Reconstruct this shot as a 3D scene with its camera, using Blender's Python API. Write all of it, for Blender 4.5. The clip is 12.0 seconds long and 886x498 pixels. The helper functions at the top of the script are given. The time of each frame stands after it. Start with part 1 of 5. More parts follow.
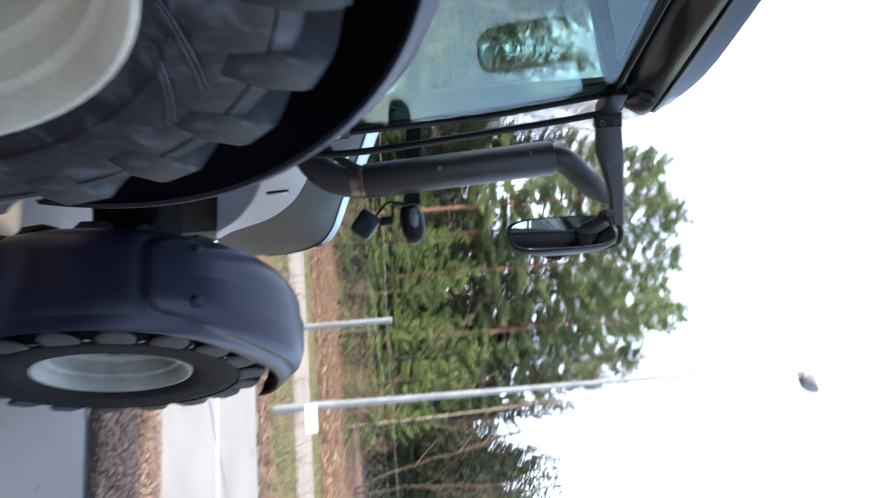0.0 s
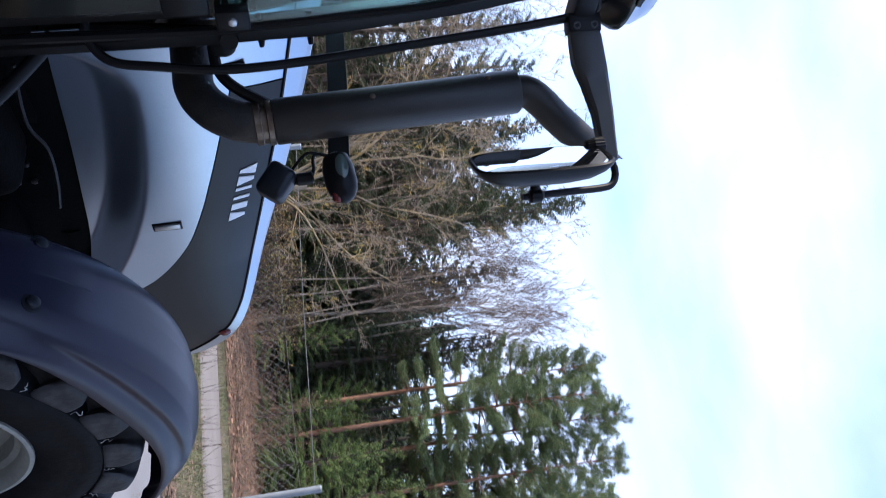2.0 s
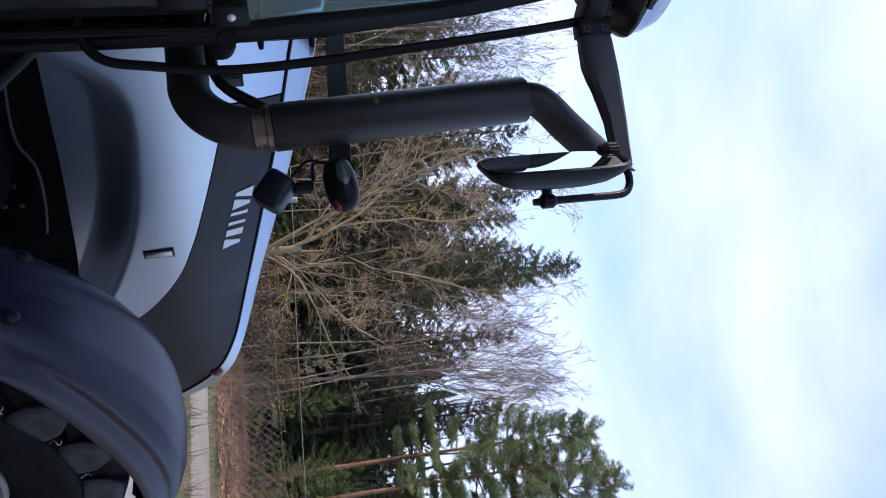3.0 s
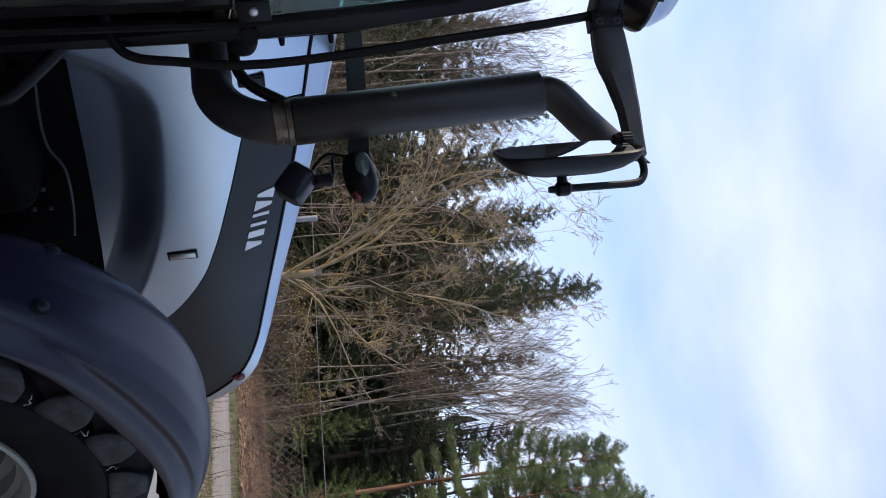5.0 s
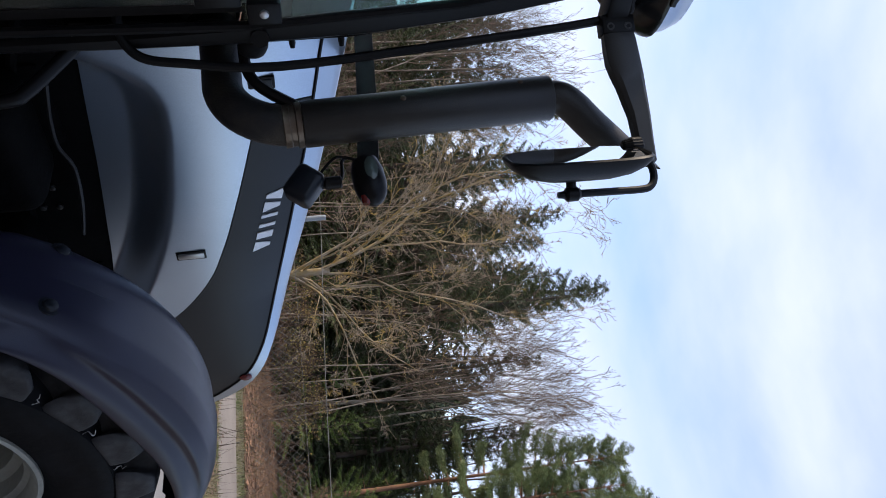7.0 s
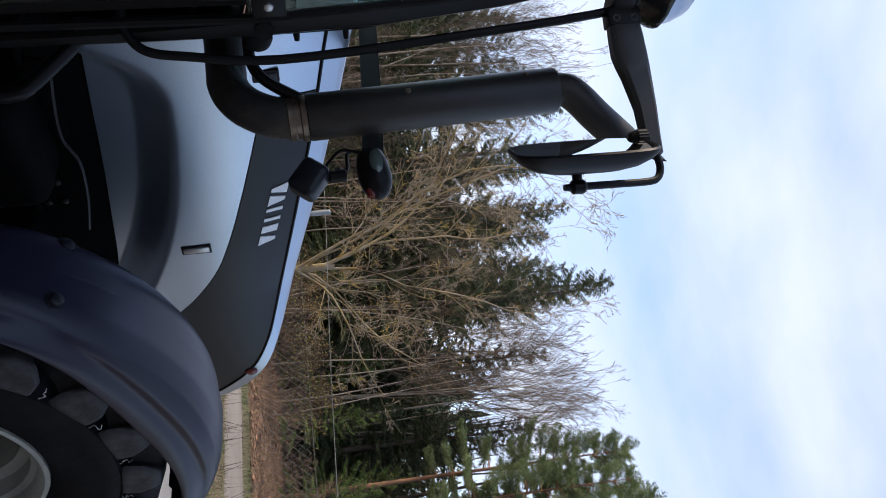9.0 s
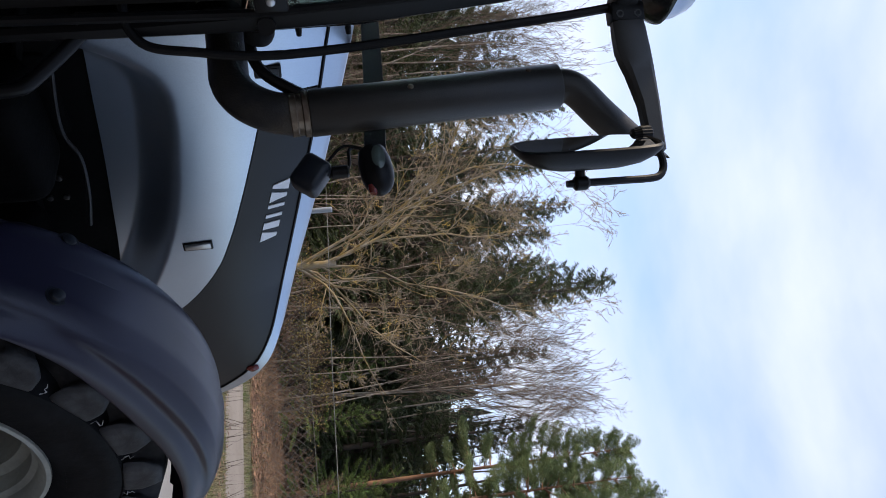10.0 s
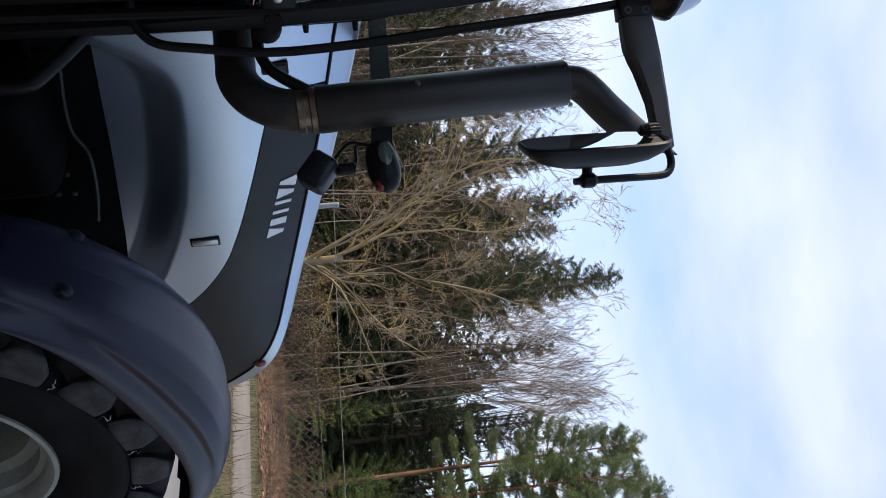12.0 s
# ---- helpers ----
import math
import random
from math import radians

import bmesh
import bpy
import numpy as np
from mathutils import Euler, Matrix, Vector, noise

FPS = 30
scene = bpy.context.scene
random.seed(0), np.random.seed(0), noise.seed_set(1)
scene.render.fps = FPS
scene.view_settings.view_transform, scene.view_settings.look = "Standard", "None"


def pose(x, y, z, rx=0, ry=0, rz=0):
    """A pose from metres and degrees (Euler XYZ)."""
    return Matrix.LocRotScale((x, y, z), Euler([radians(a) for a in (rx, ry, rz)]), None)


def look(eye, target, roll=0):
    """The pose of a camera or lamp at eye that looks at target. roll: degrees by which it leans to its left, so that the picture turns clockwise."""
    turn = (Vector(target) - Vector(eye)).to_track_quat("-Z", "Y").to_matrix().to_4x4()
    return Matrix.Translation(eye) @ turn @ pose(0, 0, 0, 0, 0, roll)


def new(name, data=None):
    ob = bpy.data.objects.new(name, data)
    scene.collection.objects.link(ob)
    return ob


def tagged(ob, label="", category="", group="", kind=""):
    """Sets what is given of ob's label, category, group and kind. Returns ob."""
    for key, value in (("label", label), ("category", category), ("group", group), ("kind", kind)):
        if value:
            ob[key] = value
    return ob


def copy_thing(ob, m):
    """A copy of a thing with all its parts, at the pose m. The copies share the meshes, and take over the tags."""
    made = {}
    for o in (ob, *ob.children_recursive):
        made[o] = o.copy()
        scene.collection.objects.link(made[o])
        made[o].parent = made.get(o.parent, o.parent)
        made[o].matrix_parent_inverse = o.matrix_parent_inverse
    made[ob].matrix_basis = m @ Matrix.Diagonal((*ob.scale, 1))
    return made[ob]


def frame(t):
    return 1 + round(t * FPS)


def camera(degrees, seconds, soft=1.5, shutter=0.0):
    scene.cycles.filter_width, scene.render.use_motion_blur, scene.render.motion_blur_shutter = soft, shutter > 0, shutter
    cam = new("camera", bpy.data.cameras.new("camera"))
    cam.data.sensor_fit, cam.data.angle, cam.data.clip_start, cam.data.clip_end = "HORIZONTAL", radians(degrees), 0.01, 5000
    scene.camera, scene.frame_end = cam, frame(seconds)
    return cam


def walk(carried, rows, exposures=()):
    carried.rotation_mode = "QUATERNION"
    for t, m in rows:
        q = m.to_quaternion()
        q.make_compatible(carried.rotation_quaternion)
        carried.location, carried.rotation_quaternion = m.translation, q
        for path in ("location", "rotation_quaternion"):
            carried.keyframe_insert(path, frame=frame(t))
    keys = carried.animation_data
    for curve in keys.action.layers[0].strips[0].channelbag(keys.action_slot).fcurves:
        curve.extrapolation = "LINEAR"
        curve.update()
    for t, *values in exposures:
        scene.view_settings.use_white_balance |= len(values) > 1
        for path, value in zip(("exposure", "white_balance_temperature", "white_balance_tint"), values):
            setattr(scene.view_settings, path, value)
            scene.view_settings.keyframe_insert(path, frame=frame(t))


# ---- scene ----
cam = camera(58.4, 12.0, soft=0.95, shutter=0.6)
PATH = [
    (0, (1.773, -1.106, 1.781), (1.19, 0.803, 1.912), 85.5),
    (0.2, (1.829, -0.98, 1.802), (1.161, 0.897, 1.982), 86.4),
    (0.5, (1.901, -0.844, 1.787), (1.205, 1.013, 2.05), 85.7),
    (1, (1.981, -0.593, 1.783), (1.258, 1.239, 2.13), 85.3),
    (1.5, (2.082, -0.357, 1.745), (1.148, 1.371, 2.122), 84.7),
    (2, (2.177, -0.127, 1.729), (1.1, 1.518, 2.095), 83.9),
    (2.5, (2.196, 0.008, 1.711), (1.036, 1.592, 2.096), 84.3),
    (4.5, (2.312, 0.074, 1.701), (1.045, 1.574, 2.084), 84.4),
    (5, (2.307, 0.078, 1.697), (1.04, 1.584, 2.051), 84.4),
    (5.5, (2.306, 0.082, 1.698), (1.032, 1.582, 2.054), 84.6),
    (6, (2.305, 0.077, 1.698), (1.029, 1.576, 2.049), 84.8),
    (6.5, (2.302, 0.074, 1.697), (1.029, 1.578, 2.042), 85.1),
    (7, (2.297, 0.073, 1.697), (1.027, 1.581, 2.032), 85.0),
    (9, (2.296, 0.08, 1.696), (1.034, 1.597, 2.018), 84.8),
    (9.5, (2.296, 0.081, 1.694), (1.037, 1.601, 2.015), 84.8),
    (10, (2.295, 0.087, 1.695), (1.036, 1.608, 2.013), 84.9),
    (10.5, (2.296, 0.09, 1.692), (1.04, 1.614, 2.009), 84.9),
    (11, (2.292, 0.09, 1.693), (1.041, 1.618, 2.005), 85.0),
    (11.5, (2.291, 0.086, 1.692), (1.041, 1.616, 2.0), 85.1),
    (12, (2.29, 0.085, 1.696), (1.038, 1.615, 1.996), 85.0),
]
walk(cam, [(t, look(eye, target, roll)) for t, eye, target, roll in PATH],
     [(s, stops, kelvin, tint) for s, stops, kelvin, tint in ((0, 1.36, 6600, 11), (0.5, 1.36, 6550, 12), (1.0, 1.02, 6350, 13), (1.5, 0.80, 5880, 13), (2.0, 0.55, 5900, 18), (2.5, 0.37, 6000, 22), (4.3, 0.05, 6400, 17), (5.5, 0.05, 6580, 16), (9.0, 0.05, 6760, 15), (12, 0.05, 6860, 14))])

# ---- sky and sun ----
SUN_AZ, SUN_EL = 220.0, 36.0          # direction towards the sun: degrees from +x, and height
world = bpy.data.worlds.new("sky")
scene.world = world
world.use_nodes = True
wn, wl = world.node_tree.nodes, world.node_tree.links
wn.clear()
w_out = wn.new("ShaderNodeOutputWorld")
w_bg = wn.new("ShaderNodeBackground")
w_bg.inputs[1].default_value = 0.172
w_sky = wn.new("ShaderNodeTexSky")
w_sky.sky_type, w_sky.sun_disc = "NISHITA", False
w_sky.sun_elevation, w_sky.sun_rotation = radians(SUN_EL), radians(90 - SUN_AZ)
w_sky.dust_density, w_sky.ozone_density = 0.5, 3.0
w_co = wn.new("ShaderNodeTexCoord")
w_map = wn.new("ShaderNodeMapping")
w_map.inputs["Scale"].default_value = (1.0, 1.0, 2.6)
w_map.inputs["Location"].default_value = (0.35, 0.2, 0.1)
w_noise = wn.new("ShaderNodeTexNoise")
w_noise.inputs["Scale"].default_value, w_noise.inputs["Detail"].default_value = 1.9, 6.0
w_noise.inputs["Roughness"].default_value = 0.5
w_ramp = wn.new("ShaderNodeValToRGB")
w_ramp.color_ramp.elements[0].position, w_ramp.color_ramp.elements[1].position = 0.36, 0.70
w_sep = wn.new("ShaderNodeSeparateXYZ")
w_high = wn.new("ShaderNodeMapRange")          # white veil low in the sky, thinner higher up
w_high.inputs["From Min"].default_value, w_high.inputs["From Max"].default_value = 0.25, 0.62
w_high.inputs["To Min"].default_value, w_high.inputs["To Max"].default_value = 0.20, -0.18
w_add = wn.new("ShaderNodeMath")
w_add.use_clamp = True
w_veil = wn.new("ShaderNodeMapRange")
w_veil.inputs["To Min"].default_value, w_veil.inputs["To Max"].default_value = 0.26, 1.0
w_mix = wn.new("ShaderNodeMix")
w_mix.data_type = "RGBA"
w_mix.inputs["B"].default_value = (5.05, 5.80, 6.95, 1)
wl.new(w_co.outputs["Generated"], w_map.inputs[0])
wl.new(w_map.outputs[0], w_noise.inputs["Vector"])
wl.new(w_noise.outputs[0], w_ramp.inputs[0])
wl.new(w_co.outputs["Generated"], w_sep.inputs[0])
wl.new(w_sep.outputs["Z"], w_high.inputs[0])
wl.new(w_ramp.outputs[0], w_add.inputs[0])
wl.new(w_high.outputs[0], w_add.inputs[1])
wl.new(w_add.outputs[0], w_veil.inputs[0])
wl.new(w_veil.outputs[0], w_mix.inputs["Factor"])
w_clear = wn.new("ShaderNodeMix")          # a bright clear blue between the clouds
w_clear.data_type, w_clear.blend_type = "RGBA", "MULTIPLY"
w_clear.inputs["Factor"].default_value = 1.0
w_clear.inputs["B"].default_value = (1.61, 1.78, 1.89, 1)
wl.new(w_sky.outputs[0], w_clear.inputs["A"])
wl.new(w_clear.outputs["Result"], w_mix.inputs["A"])
wl.new(w_mix.outputs["Result"], w_bg.inputs[0])
wl.new(w_bg.outputs[0], w_out.inputs[0])

sun_data = bpy.data.lights.new("sun", "SUN")
sun_data.energy, sun_data.angle, sun_data.color = 3.7, radians(4), (1.0, 0.88, 0.70)
sun = new("sun", sun_data)
sun_dir = Vector((math.cos(radians(SUN_EL)) * math.cos(radians(SUN_AZ)),
                  math.cos(radians(SUN_EL)) * math.sin(radians(SUN_AZ)), math.sin(radians(SUN_EL))))
sun.matrix_world = look(sun_dir * 60, (0, 0, 0))


# ---- materials ----
def material(name, color, rough=0.6, metal=0.0, other=None, scale=6.0, detail=6.0, low=0.35, high=0.65, grain_amp=0.18, distort=0.0,
             bump=0.0, bump_scale=60.0, spread=0.0, coat=0.0, specular=0.5, rough_var=0.0):
    """A surface with two colours mixed by large noise, fine value grain, bump and a random value for each object."""
    m = bpy.data.materials.new(name)
    m.use_nodes = True
    n, l = m.node_tree.nodes, m.node_tree.links
    b = n["Principled BSDF"]
    b.inputs["Roughness"].default_value, b.inputs["Metallic"].default_value = rough, metal
    b.inputs["Coat Weight"].default_value = coat
    b.inputs["Coat Roughness"].default_value = 0.08
    b.inputs["Specular IOR Level"].default_value = specular
    co = n.new("ShaderNodeTexCoord")
    big = n.new("ShaderNodeTexNoise")
    big.inputs["Scale"].default_value, big.inputs["Detail"].default_value = scale, detail
    big.inputs["Distortion"].default_value = distort
    ramp = n.new("ShaderNodeMapRange")
    ramp.inputs["From Min"].default_value, ramp.inputs["From Max"].default_value = low, high
    mix = n.new("ShaderNodeMix")
    mix.data_type = "RGBA"
    other = other or tuple(c * 0.8 for c in color)
    mix.inputs["A"].default_value, mix.inputs["B"].default_value = (*color, 1), (*other, 1)
    l.new(co.outputs["Object"], big.inputs["Vector"])
    l.new(big.outputs[0], ramp.inputs[0])
    l.new(ramp.outputs[0], mix.inputs["Factor"])
    fine = n.new("ShaderNodeTexNoise")
    fine.inputs["Scale"].default_value, fine.inputs["Detail"].default_value = bump_scale, 4.0
    l.new(co.outputs["Object"], fine.inputs["Vector"])
    grain = n.new("ShaderNodeMapRange")
    grain.inputs["To Min"].default_value, grain.inputs["To Max"].default_value = 1 - grain_amp, 1 + grain_amp
    l.new(fine.outputs[0], grain.inputs[0])
    hsv = n.new("ShaderNodeHueSaturation")
    l.new(mix.outputs["Result"], hsv.inputs["Color"])
    if spread:
        info = n.new("ShaderNodeObjectInfo")
        geo = n.new("ShaderNodeNewGeometry")
        add = n.new("ShaderNodeMath")
        l.new(info.outputs["Random"], add.inputs[0])
        l.new(geo.outputs["Random Per Island"], add.inputs[1])
        rnd = n.new("ShaderNodeMapRange")
        rnd.inputs["From Max"].default_value = 2.0
        rnd.inputs["To Min"].default_value, rnd.inputs["To Max"].default_value = 1 - spread, 1 + spread
        mul = n.new("ShaderNodeMath")
        mul.operation = "MULTIPLY"
        l.new(add.outputs[0], rnd.inputs[0])
        l.new(rnd.outputs[0], mul.inputs[0])
        l.new(grain.outputs[0], mul.inputs[1])
        l.new(mul.outputs[0], hsv.inputs["Value"])
    else:
        l.new(grain.outputs[0], hsv.inputs["Value"])
    l.new(hsv.outputs[0], b.inputs["Base Color"])
    if rough_var:
        rv = n.new("ShaderNodeMapRange")
        rv.inputs["To Min"].default_value, rv.inputs["To Max"].default_value = rough - rough_var, rough + rough_var
        l.new(big.outputs[0], rv.inputs[0])
        l.new(rv.outputs[0], b.inputs["Roughness"])
    if bump:
        bp = n.new("ShaderNodeBump")
        bp.inputs["Strength"].default_value, bp.inputs["Distance"].default_value = bump, 0.01
        l.new(fine.outputs[0], bp.inputs["Height"])
        l.new(bp.outputs[0], b.inputs["Normal"])
    return m


def glass_material(name, tint, gloss=0.02):
    m = bpy.data.materials.new(name)
    m.use_nodes = True
    n, l = m.node_tree.nodes, m.node_tree.links
    n.clear()
    out = n.new("ShaderNodeOutputMaterial")
    mix = n.new("ShaderNodeMixShader")
    tr, gl = n.new("ShaderNodeBsdfTransparent"), n.new("ShaderNodeBsdfGlossy")
    lw = n.new("ShaderNodeLayerWeight")
    lw.inputs[0].default_value = 0.5
    sq = n.new("ShaderNodeMath")
    sq.operation = "POWER"
    sq.inputs[1].default_value = 3.0
    fr = n.new("ShaderNodeMapRange")
    fr.inputs["To Min"].default_value, fr.inputs["To Max"].default_value = 0.025, 0.22
    l.new(lw.outputs["Facing"], sq.inputs[0])
    l.new(sq.outputs[0], fr.inputs[0])
    tr.inputs[0].default_value = (*tint, 1)
    gl.inputs["Roughness"].default_value = gloss
    l.new(fr.outputs[0], mix.inputs[0])
    l.new(tr.outputs[0], mix.inputs[1])
    l.new(gl.outputs[0], mix.inputs[2])
    l.new(mix.outputs[0], out.inputs[0])
    return m


PAINT = material("silver_blue_paint", (0.375, 0.432, 0.510), 0.31, 0.87, (0.342, 0.396, 0.470), 3, bump_scale=300, coat=0.12, rough_var=0.05)
PANEL = material("matt_dark_grey_plastic", (0.0060, 0.0074, 0.0105), 0.38, 0, (0.0047, 0.0058, 0.0082), 4, bump=0.05, bump_scale=400, rough_var=0.08, specular=0.26)
FENDER = material("dusty_grey_plastic", (0.0102, 0.0096, 0.0235), 0.37, 0, (0.0081, 0.0075, 0.0175), 5, bump=0.06, bump_scale=350, rough_var=0.06, specular=0.38)
GLOSS_BLACK = material("gloss_black_roof_shell", (0.004, 0.0045, 0.005), 0.16, 0, (0.006, 0.006, 0.006), 5, rough_var=0.04, specular=0.22)
LEAF_B = material("bleached_fallen_leaf", (0.36, 0.225, 0.145), 0.8, 0, (0.17, 0.09, 0.055), 2.0, spread=0.55)
MATT_BLACK = material("matt_black_plastic", (0.006, 0.006, 0.006), 0.65, 0, (0.010, 0.0095, 0.009), 9, bump=0.08, bump_scale=300, specular=0.15)
ARM_GREY = material("dark_grey_arm_plastic", (0.030, 0.029, 0.027), 0.5, 0, (0.020, 0.0195, 0.0185), 6, bump=0.08, bump_scale=300, rough_var=0.08, specular=0.35)
BLACK = material("black_painted_steel", (0.0035, 0.0035, 0.0038), 0.40, 0, (0.007, 0.0065, 0.0062), 7, bump=0.05, bump_scale=200, rough_var=0.1, specular=0.15)
SHIELD = material("dark_grey_coated_steel", (0.014, 0.0128, 0.011), 0.45, 0, (0.021, 0.0185, 0.0155), 9, bump=0.12, bump_scale=260, rough_var=0.1, specular=0.38)
RUST = material("heat_browned_steel", (0.045, 0.038, 0.030), 0.5, 0.4, (0.022, 0.021, 0.020), 14, bump=0.2, bump_scale=180, rough_var=0.1)
CLAMP = material("tarnished_clamp_steel", (0.19, 0.15, 0.11), 0.42, 0.75, (0.085, 0.055, 0.038), 20, bump=0.15)
RUBBER = material("weathered_tyre_rubber", (0.0065, 0.007, 0.0105), 0.5, 0, (0.062, 0.065, 0.085), 12, detail=10.0, low=0.50, high=0.72, distort=0.5, grain_amp=0.85, bump=0.22, bump_scale=34, rough_var=0.15, specular=0.26)
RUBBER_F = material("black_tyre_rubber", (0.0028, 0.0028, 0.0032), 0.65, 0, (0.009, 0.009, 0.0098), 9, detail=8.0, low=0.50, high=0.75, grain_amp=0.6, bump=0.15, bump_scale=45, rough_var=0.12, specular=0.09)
LUG_F = material("scuffed_tread_rubber", (0.009, 0.009, 0.0105), 0.6, 0, (0.040, 0.0395, 0.040), 12, detail=8.0, low=0.46, high=0.72, grain_amp=0.6, bump=0.25, bump_scale=45, rough_var=0.12, specular=0.3)
# the rear rims' cream paint, darkened for the shade under the front mudguards
RIM_F = material("shade_darkened_rim_paint", (0.30, 0.295, 0.25), 0.55, 0, (0.19, 0.186, 0.16), 7, bump=0.10, rough_var=0.1, low=0.35, high=0.65, specular=0.3)
MUD = material("dried_pale_mud", (0.46, 0.45, 0.43), 0.9, 0, (0.24, 0.23, 0.22), 40, bump=0.2)
RIM = material("cream_grey_rim_paint", (0.56, 0.55, 0.46), 0.42, 0, (0.45, 0.44, 0.37), 5, bump=0.06, rough_var=0.08)
# dull near-black for the engine, hubs, axles and hoses
NEAR_BLACK = material("near_black_casting", (0.0016, 0.0016, 0.0016), 0.8, 0.0, (0.0035, 0.0033, 0.003), 8, bump=0.3, bump_scale=60, specular=0.06)
# dark brown of the stalks that imitate thin shadows on the footpath
SHADOW_STALK = material("dark_shadow_stalk", (0.050, 0.036, 0.028), 0.9, 0, (0.10, 0.07, 0.05), 1.5, spread=0.3)
STEM = material("dry_brown_stem", (0.22, 0.135, 0.075), 0.9, 0, (0.30, 0.20, 0.11), 1.5, spread=0.35)
WHITE = material("white_enamel", (0.78, 0.79, 0.80), 0.4, 0, (0.70, 0.71, 0.73), 6)
MIRROR = material("mirror_silver", (0.86, 0.88, 0.90), 0.02, 1.0, (0.86, 0.88, 0.90), 1, bump_scale=1)
CHROME = material("latch_steel", (0.42, 0.42, 0.42), 0.35, 0.9, (0.3, 0.3, 0.3), 30)
RED = material("red_reflector", (0.12, 0.010, 0.008), 0.25)
ORANGE = material("orange_reflector", (0.75, 0.22, 0.02), 0.3)
LENS = material("clear_lamp_lens", (0.075, 0.095, 0.085), 0.10, 0.1, (0.055, 0.07, 0.06), 30)
CLOTH = material("dark_seat_cloth", (0.03, 0.032, 0.04), 0.9, bump=0.3, bump_scale=300)
GLASS = glass_material("green_tinted_glass", (0.80, 0.92, 0.90))
BLOCKER = material("dark_skylight_blocker", (0.060, 0.052, 0.046), 0.9, 0, (0.038, 0.034, 0.031), 1.2, bump=0.5, bump_scale=40)
ASPHALT = material("worn_asphalt", (0.235, 0.203, 0.178), 0.88, 0, (0.175, 0.151, 0.133), 0.7, bump=0.5, bump_scale=90)
ASPHALT_B = material("pale_road_asphalt", (0.275, 0.255, 0.23), 0.85, 0, (0.21, 0.195, 0.175), 0.6, bump=0.5, bump_scale=90)
PATH_M = material("pale_path_asphalt", (0.28, 0.235, 0.19), 0.9, 0, (0.21, 0.172, 0.138), 0.8, bump=0.4, bump_scale=50)
KERB_M = material("concrete_kerb", (0.22, 0.205, 0.185), 0.9, 0, (0.15, 0.14, 0.125), 3, bump=0.4, bump_scale=70)
GRASS_G = material("autumn_turf", (0.13, 0.12, 0.068), 0.95, 0, (0.19, 0.15, 0.092), 0.9, bump=0.8, bump_scale=25)
LITTER = material("leaf_litter_soil", (0.22, 0.118, 0.066), 0.95, 0, (0.10, 0.058, 0.036), 1.3, bump=0.8, bump_scale=30)
LINE = material("worn_road_marking", (0.72, 0.72, 0.70), 0.8, 0, (0.5, 0.5, 0.48), 8)
LEAF_R = material("russet_fallen_leaf", (0.34, 0.185, 0.10), 0.8, 0, (0.14, 0.075, 0.045), 2.0, spread=0.75)
LEAF = material("fallen_leaf", (0.31, 0.185, 0.112), 0.8, 0, (0.17, 0.095, 0.06), 2.0, spread=0.5)
BLADE = material("grass_blade", (0.13, 0.155, 0.052), 0.8, 0, (0.22, 0.175, 0.105), 1.2, spread=0.35)
LAMP_GREY = material("grey_lamp_casting", (0.16, 0.155, 0.145), 0.5, 0.2, (0.11, 0.105, 0.10), 8)
ZINC = material("galvanised_steel", (0.27, 0.29, 0.30), 0.55, 0.3, (0.21, 0.225, 0.235), 5, bump_scale=80)
WIRE = material("dull_fence_wire", (0.15, 0.15, 0.142), 0.6, 0.2)
BARK_P = material("orange_pine_bark", (0.34, 0.165, 0.09), 0.9, 0, (0.17, 0.10, 0.065), 2.0, bump=0.6, bump_scale=20)
BARK_S = material("grey_spruce_bark", (0.10, 0.075, 0.058), 0.9, 0, (0.06, 0.048, 0.04), 3.0, bump=0.6, bump_scale=20)
BARK_B = material("pale_birch_bark", (0.37, 0.31, 0.24), 0.8, 0, (0.19, 0.145, 0.105), 3.0, bump=0.4, bump_scale=25)
BARK_G = material("pale_grey_bark", (0.31, 0.255, 0.185), 0.9, 0, (0.26, 0.175, 0.055), 3.0, bump=0.5, bump_scale=25)
SOIL = material("dark_damp_soil", (0.085, 0.080, 0.078), 0.9, 0, (0.06, 0.055, 0.052), 1.5, bump=0.6, bump_scale=30)
BARK_L = material("lichened_grey_bark", (0.30, 0.238, 0.165), 0.9, 0, (0.46, 0.32, 0.07), 1.6, low=0.53, high=0.66, bump=0.4, bump_scale=25)
BARK_R = material("red_brown_twig_bark", (0.185, 0.112, 0.072), 0.9, 0, (0.27, 0.17, 0.10), 1.5)
BARK_D = material("brown_twig_bark", (0.092, 0.067, 0.050), 0.9, 0, (0.165, 0.112, 0.076), 1.5)
NEEDLE_S = material("spruce_needles", (0.026, 0.042, 0.012), 0.7, 0, (0.066, 0.082, 0.024), 0.8, spread=0.45)
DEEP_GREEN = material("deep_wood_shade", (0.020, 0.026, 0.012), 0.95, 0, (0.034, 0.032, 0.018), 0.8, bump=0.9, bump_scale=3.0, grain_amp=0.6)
NEEDLE_Y = material("young_spruce_needles", (0.070, 0.118, 0.022), 0.7, 0, (0.150, 0.195, 0.040), 1.0, spread=0.4)
LEAF_Y = material("yellowing_shrub_leaf", (0.30, 0.25, 0.060), 0.7, 0, (0.33, 0.21, 0.07), 1.2, spread=0.4)
NEEDLE_P = material("pine_needles", (0.125, 0.172, 0.062), 0.7, 0, (0.24, 0.295, 0.125), 0.9, spread=0.55)


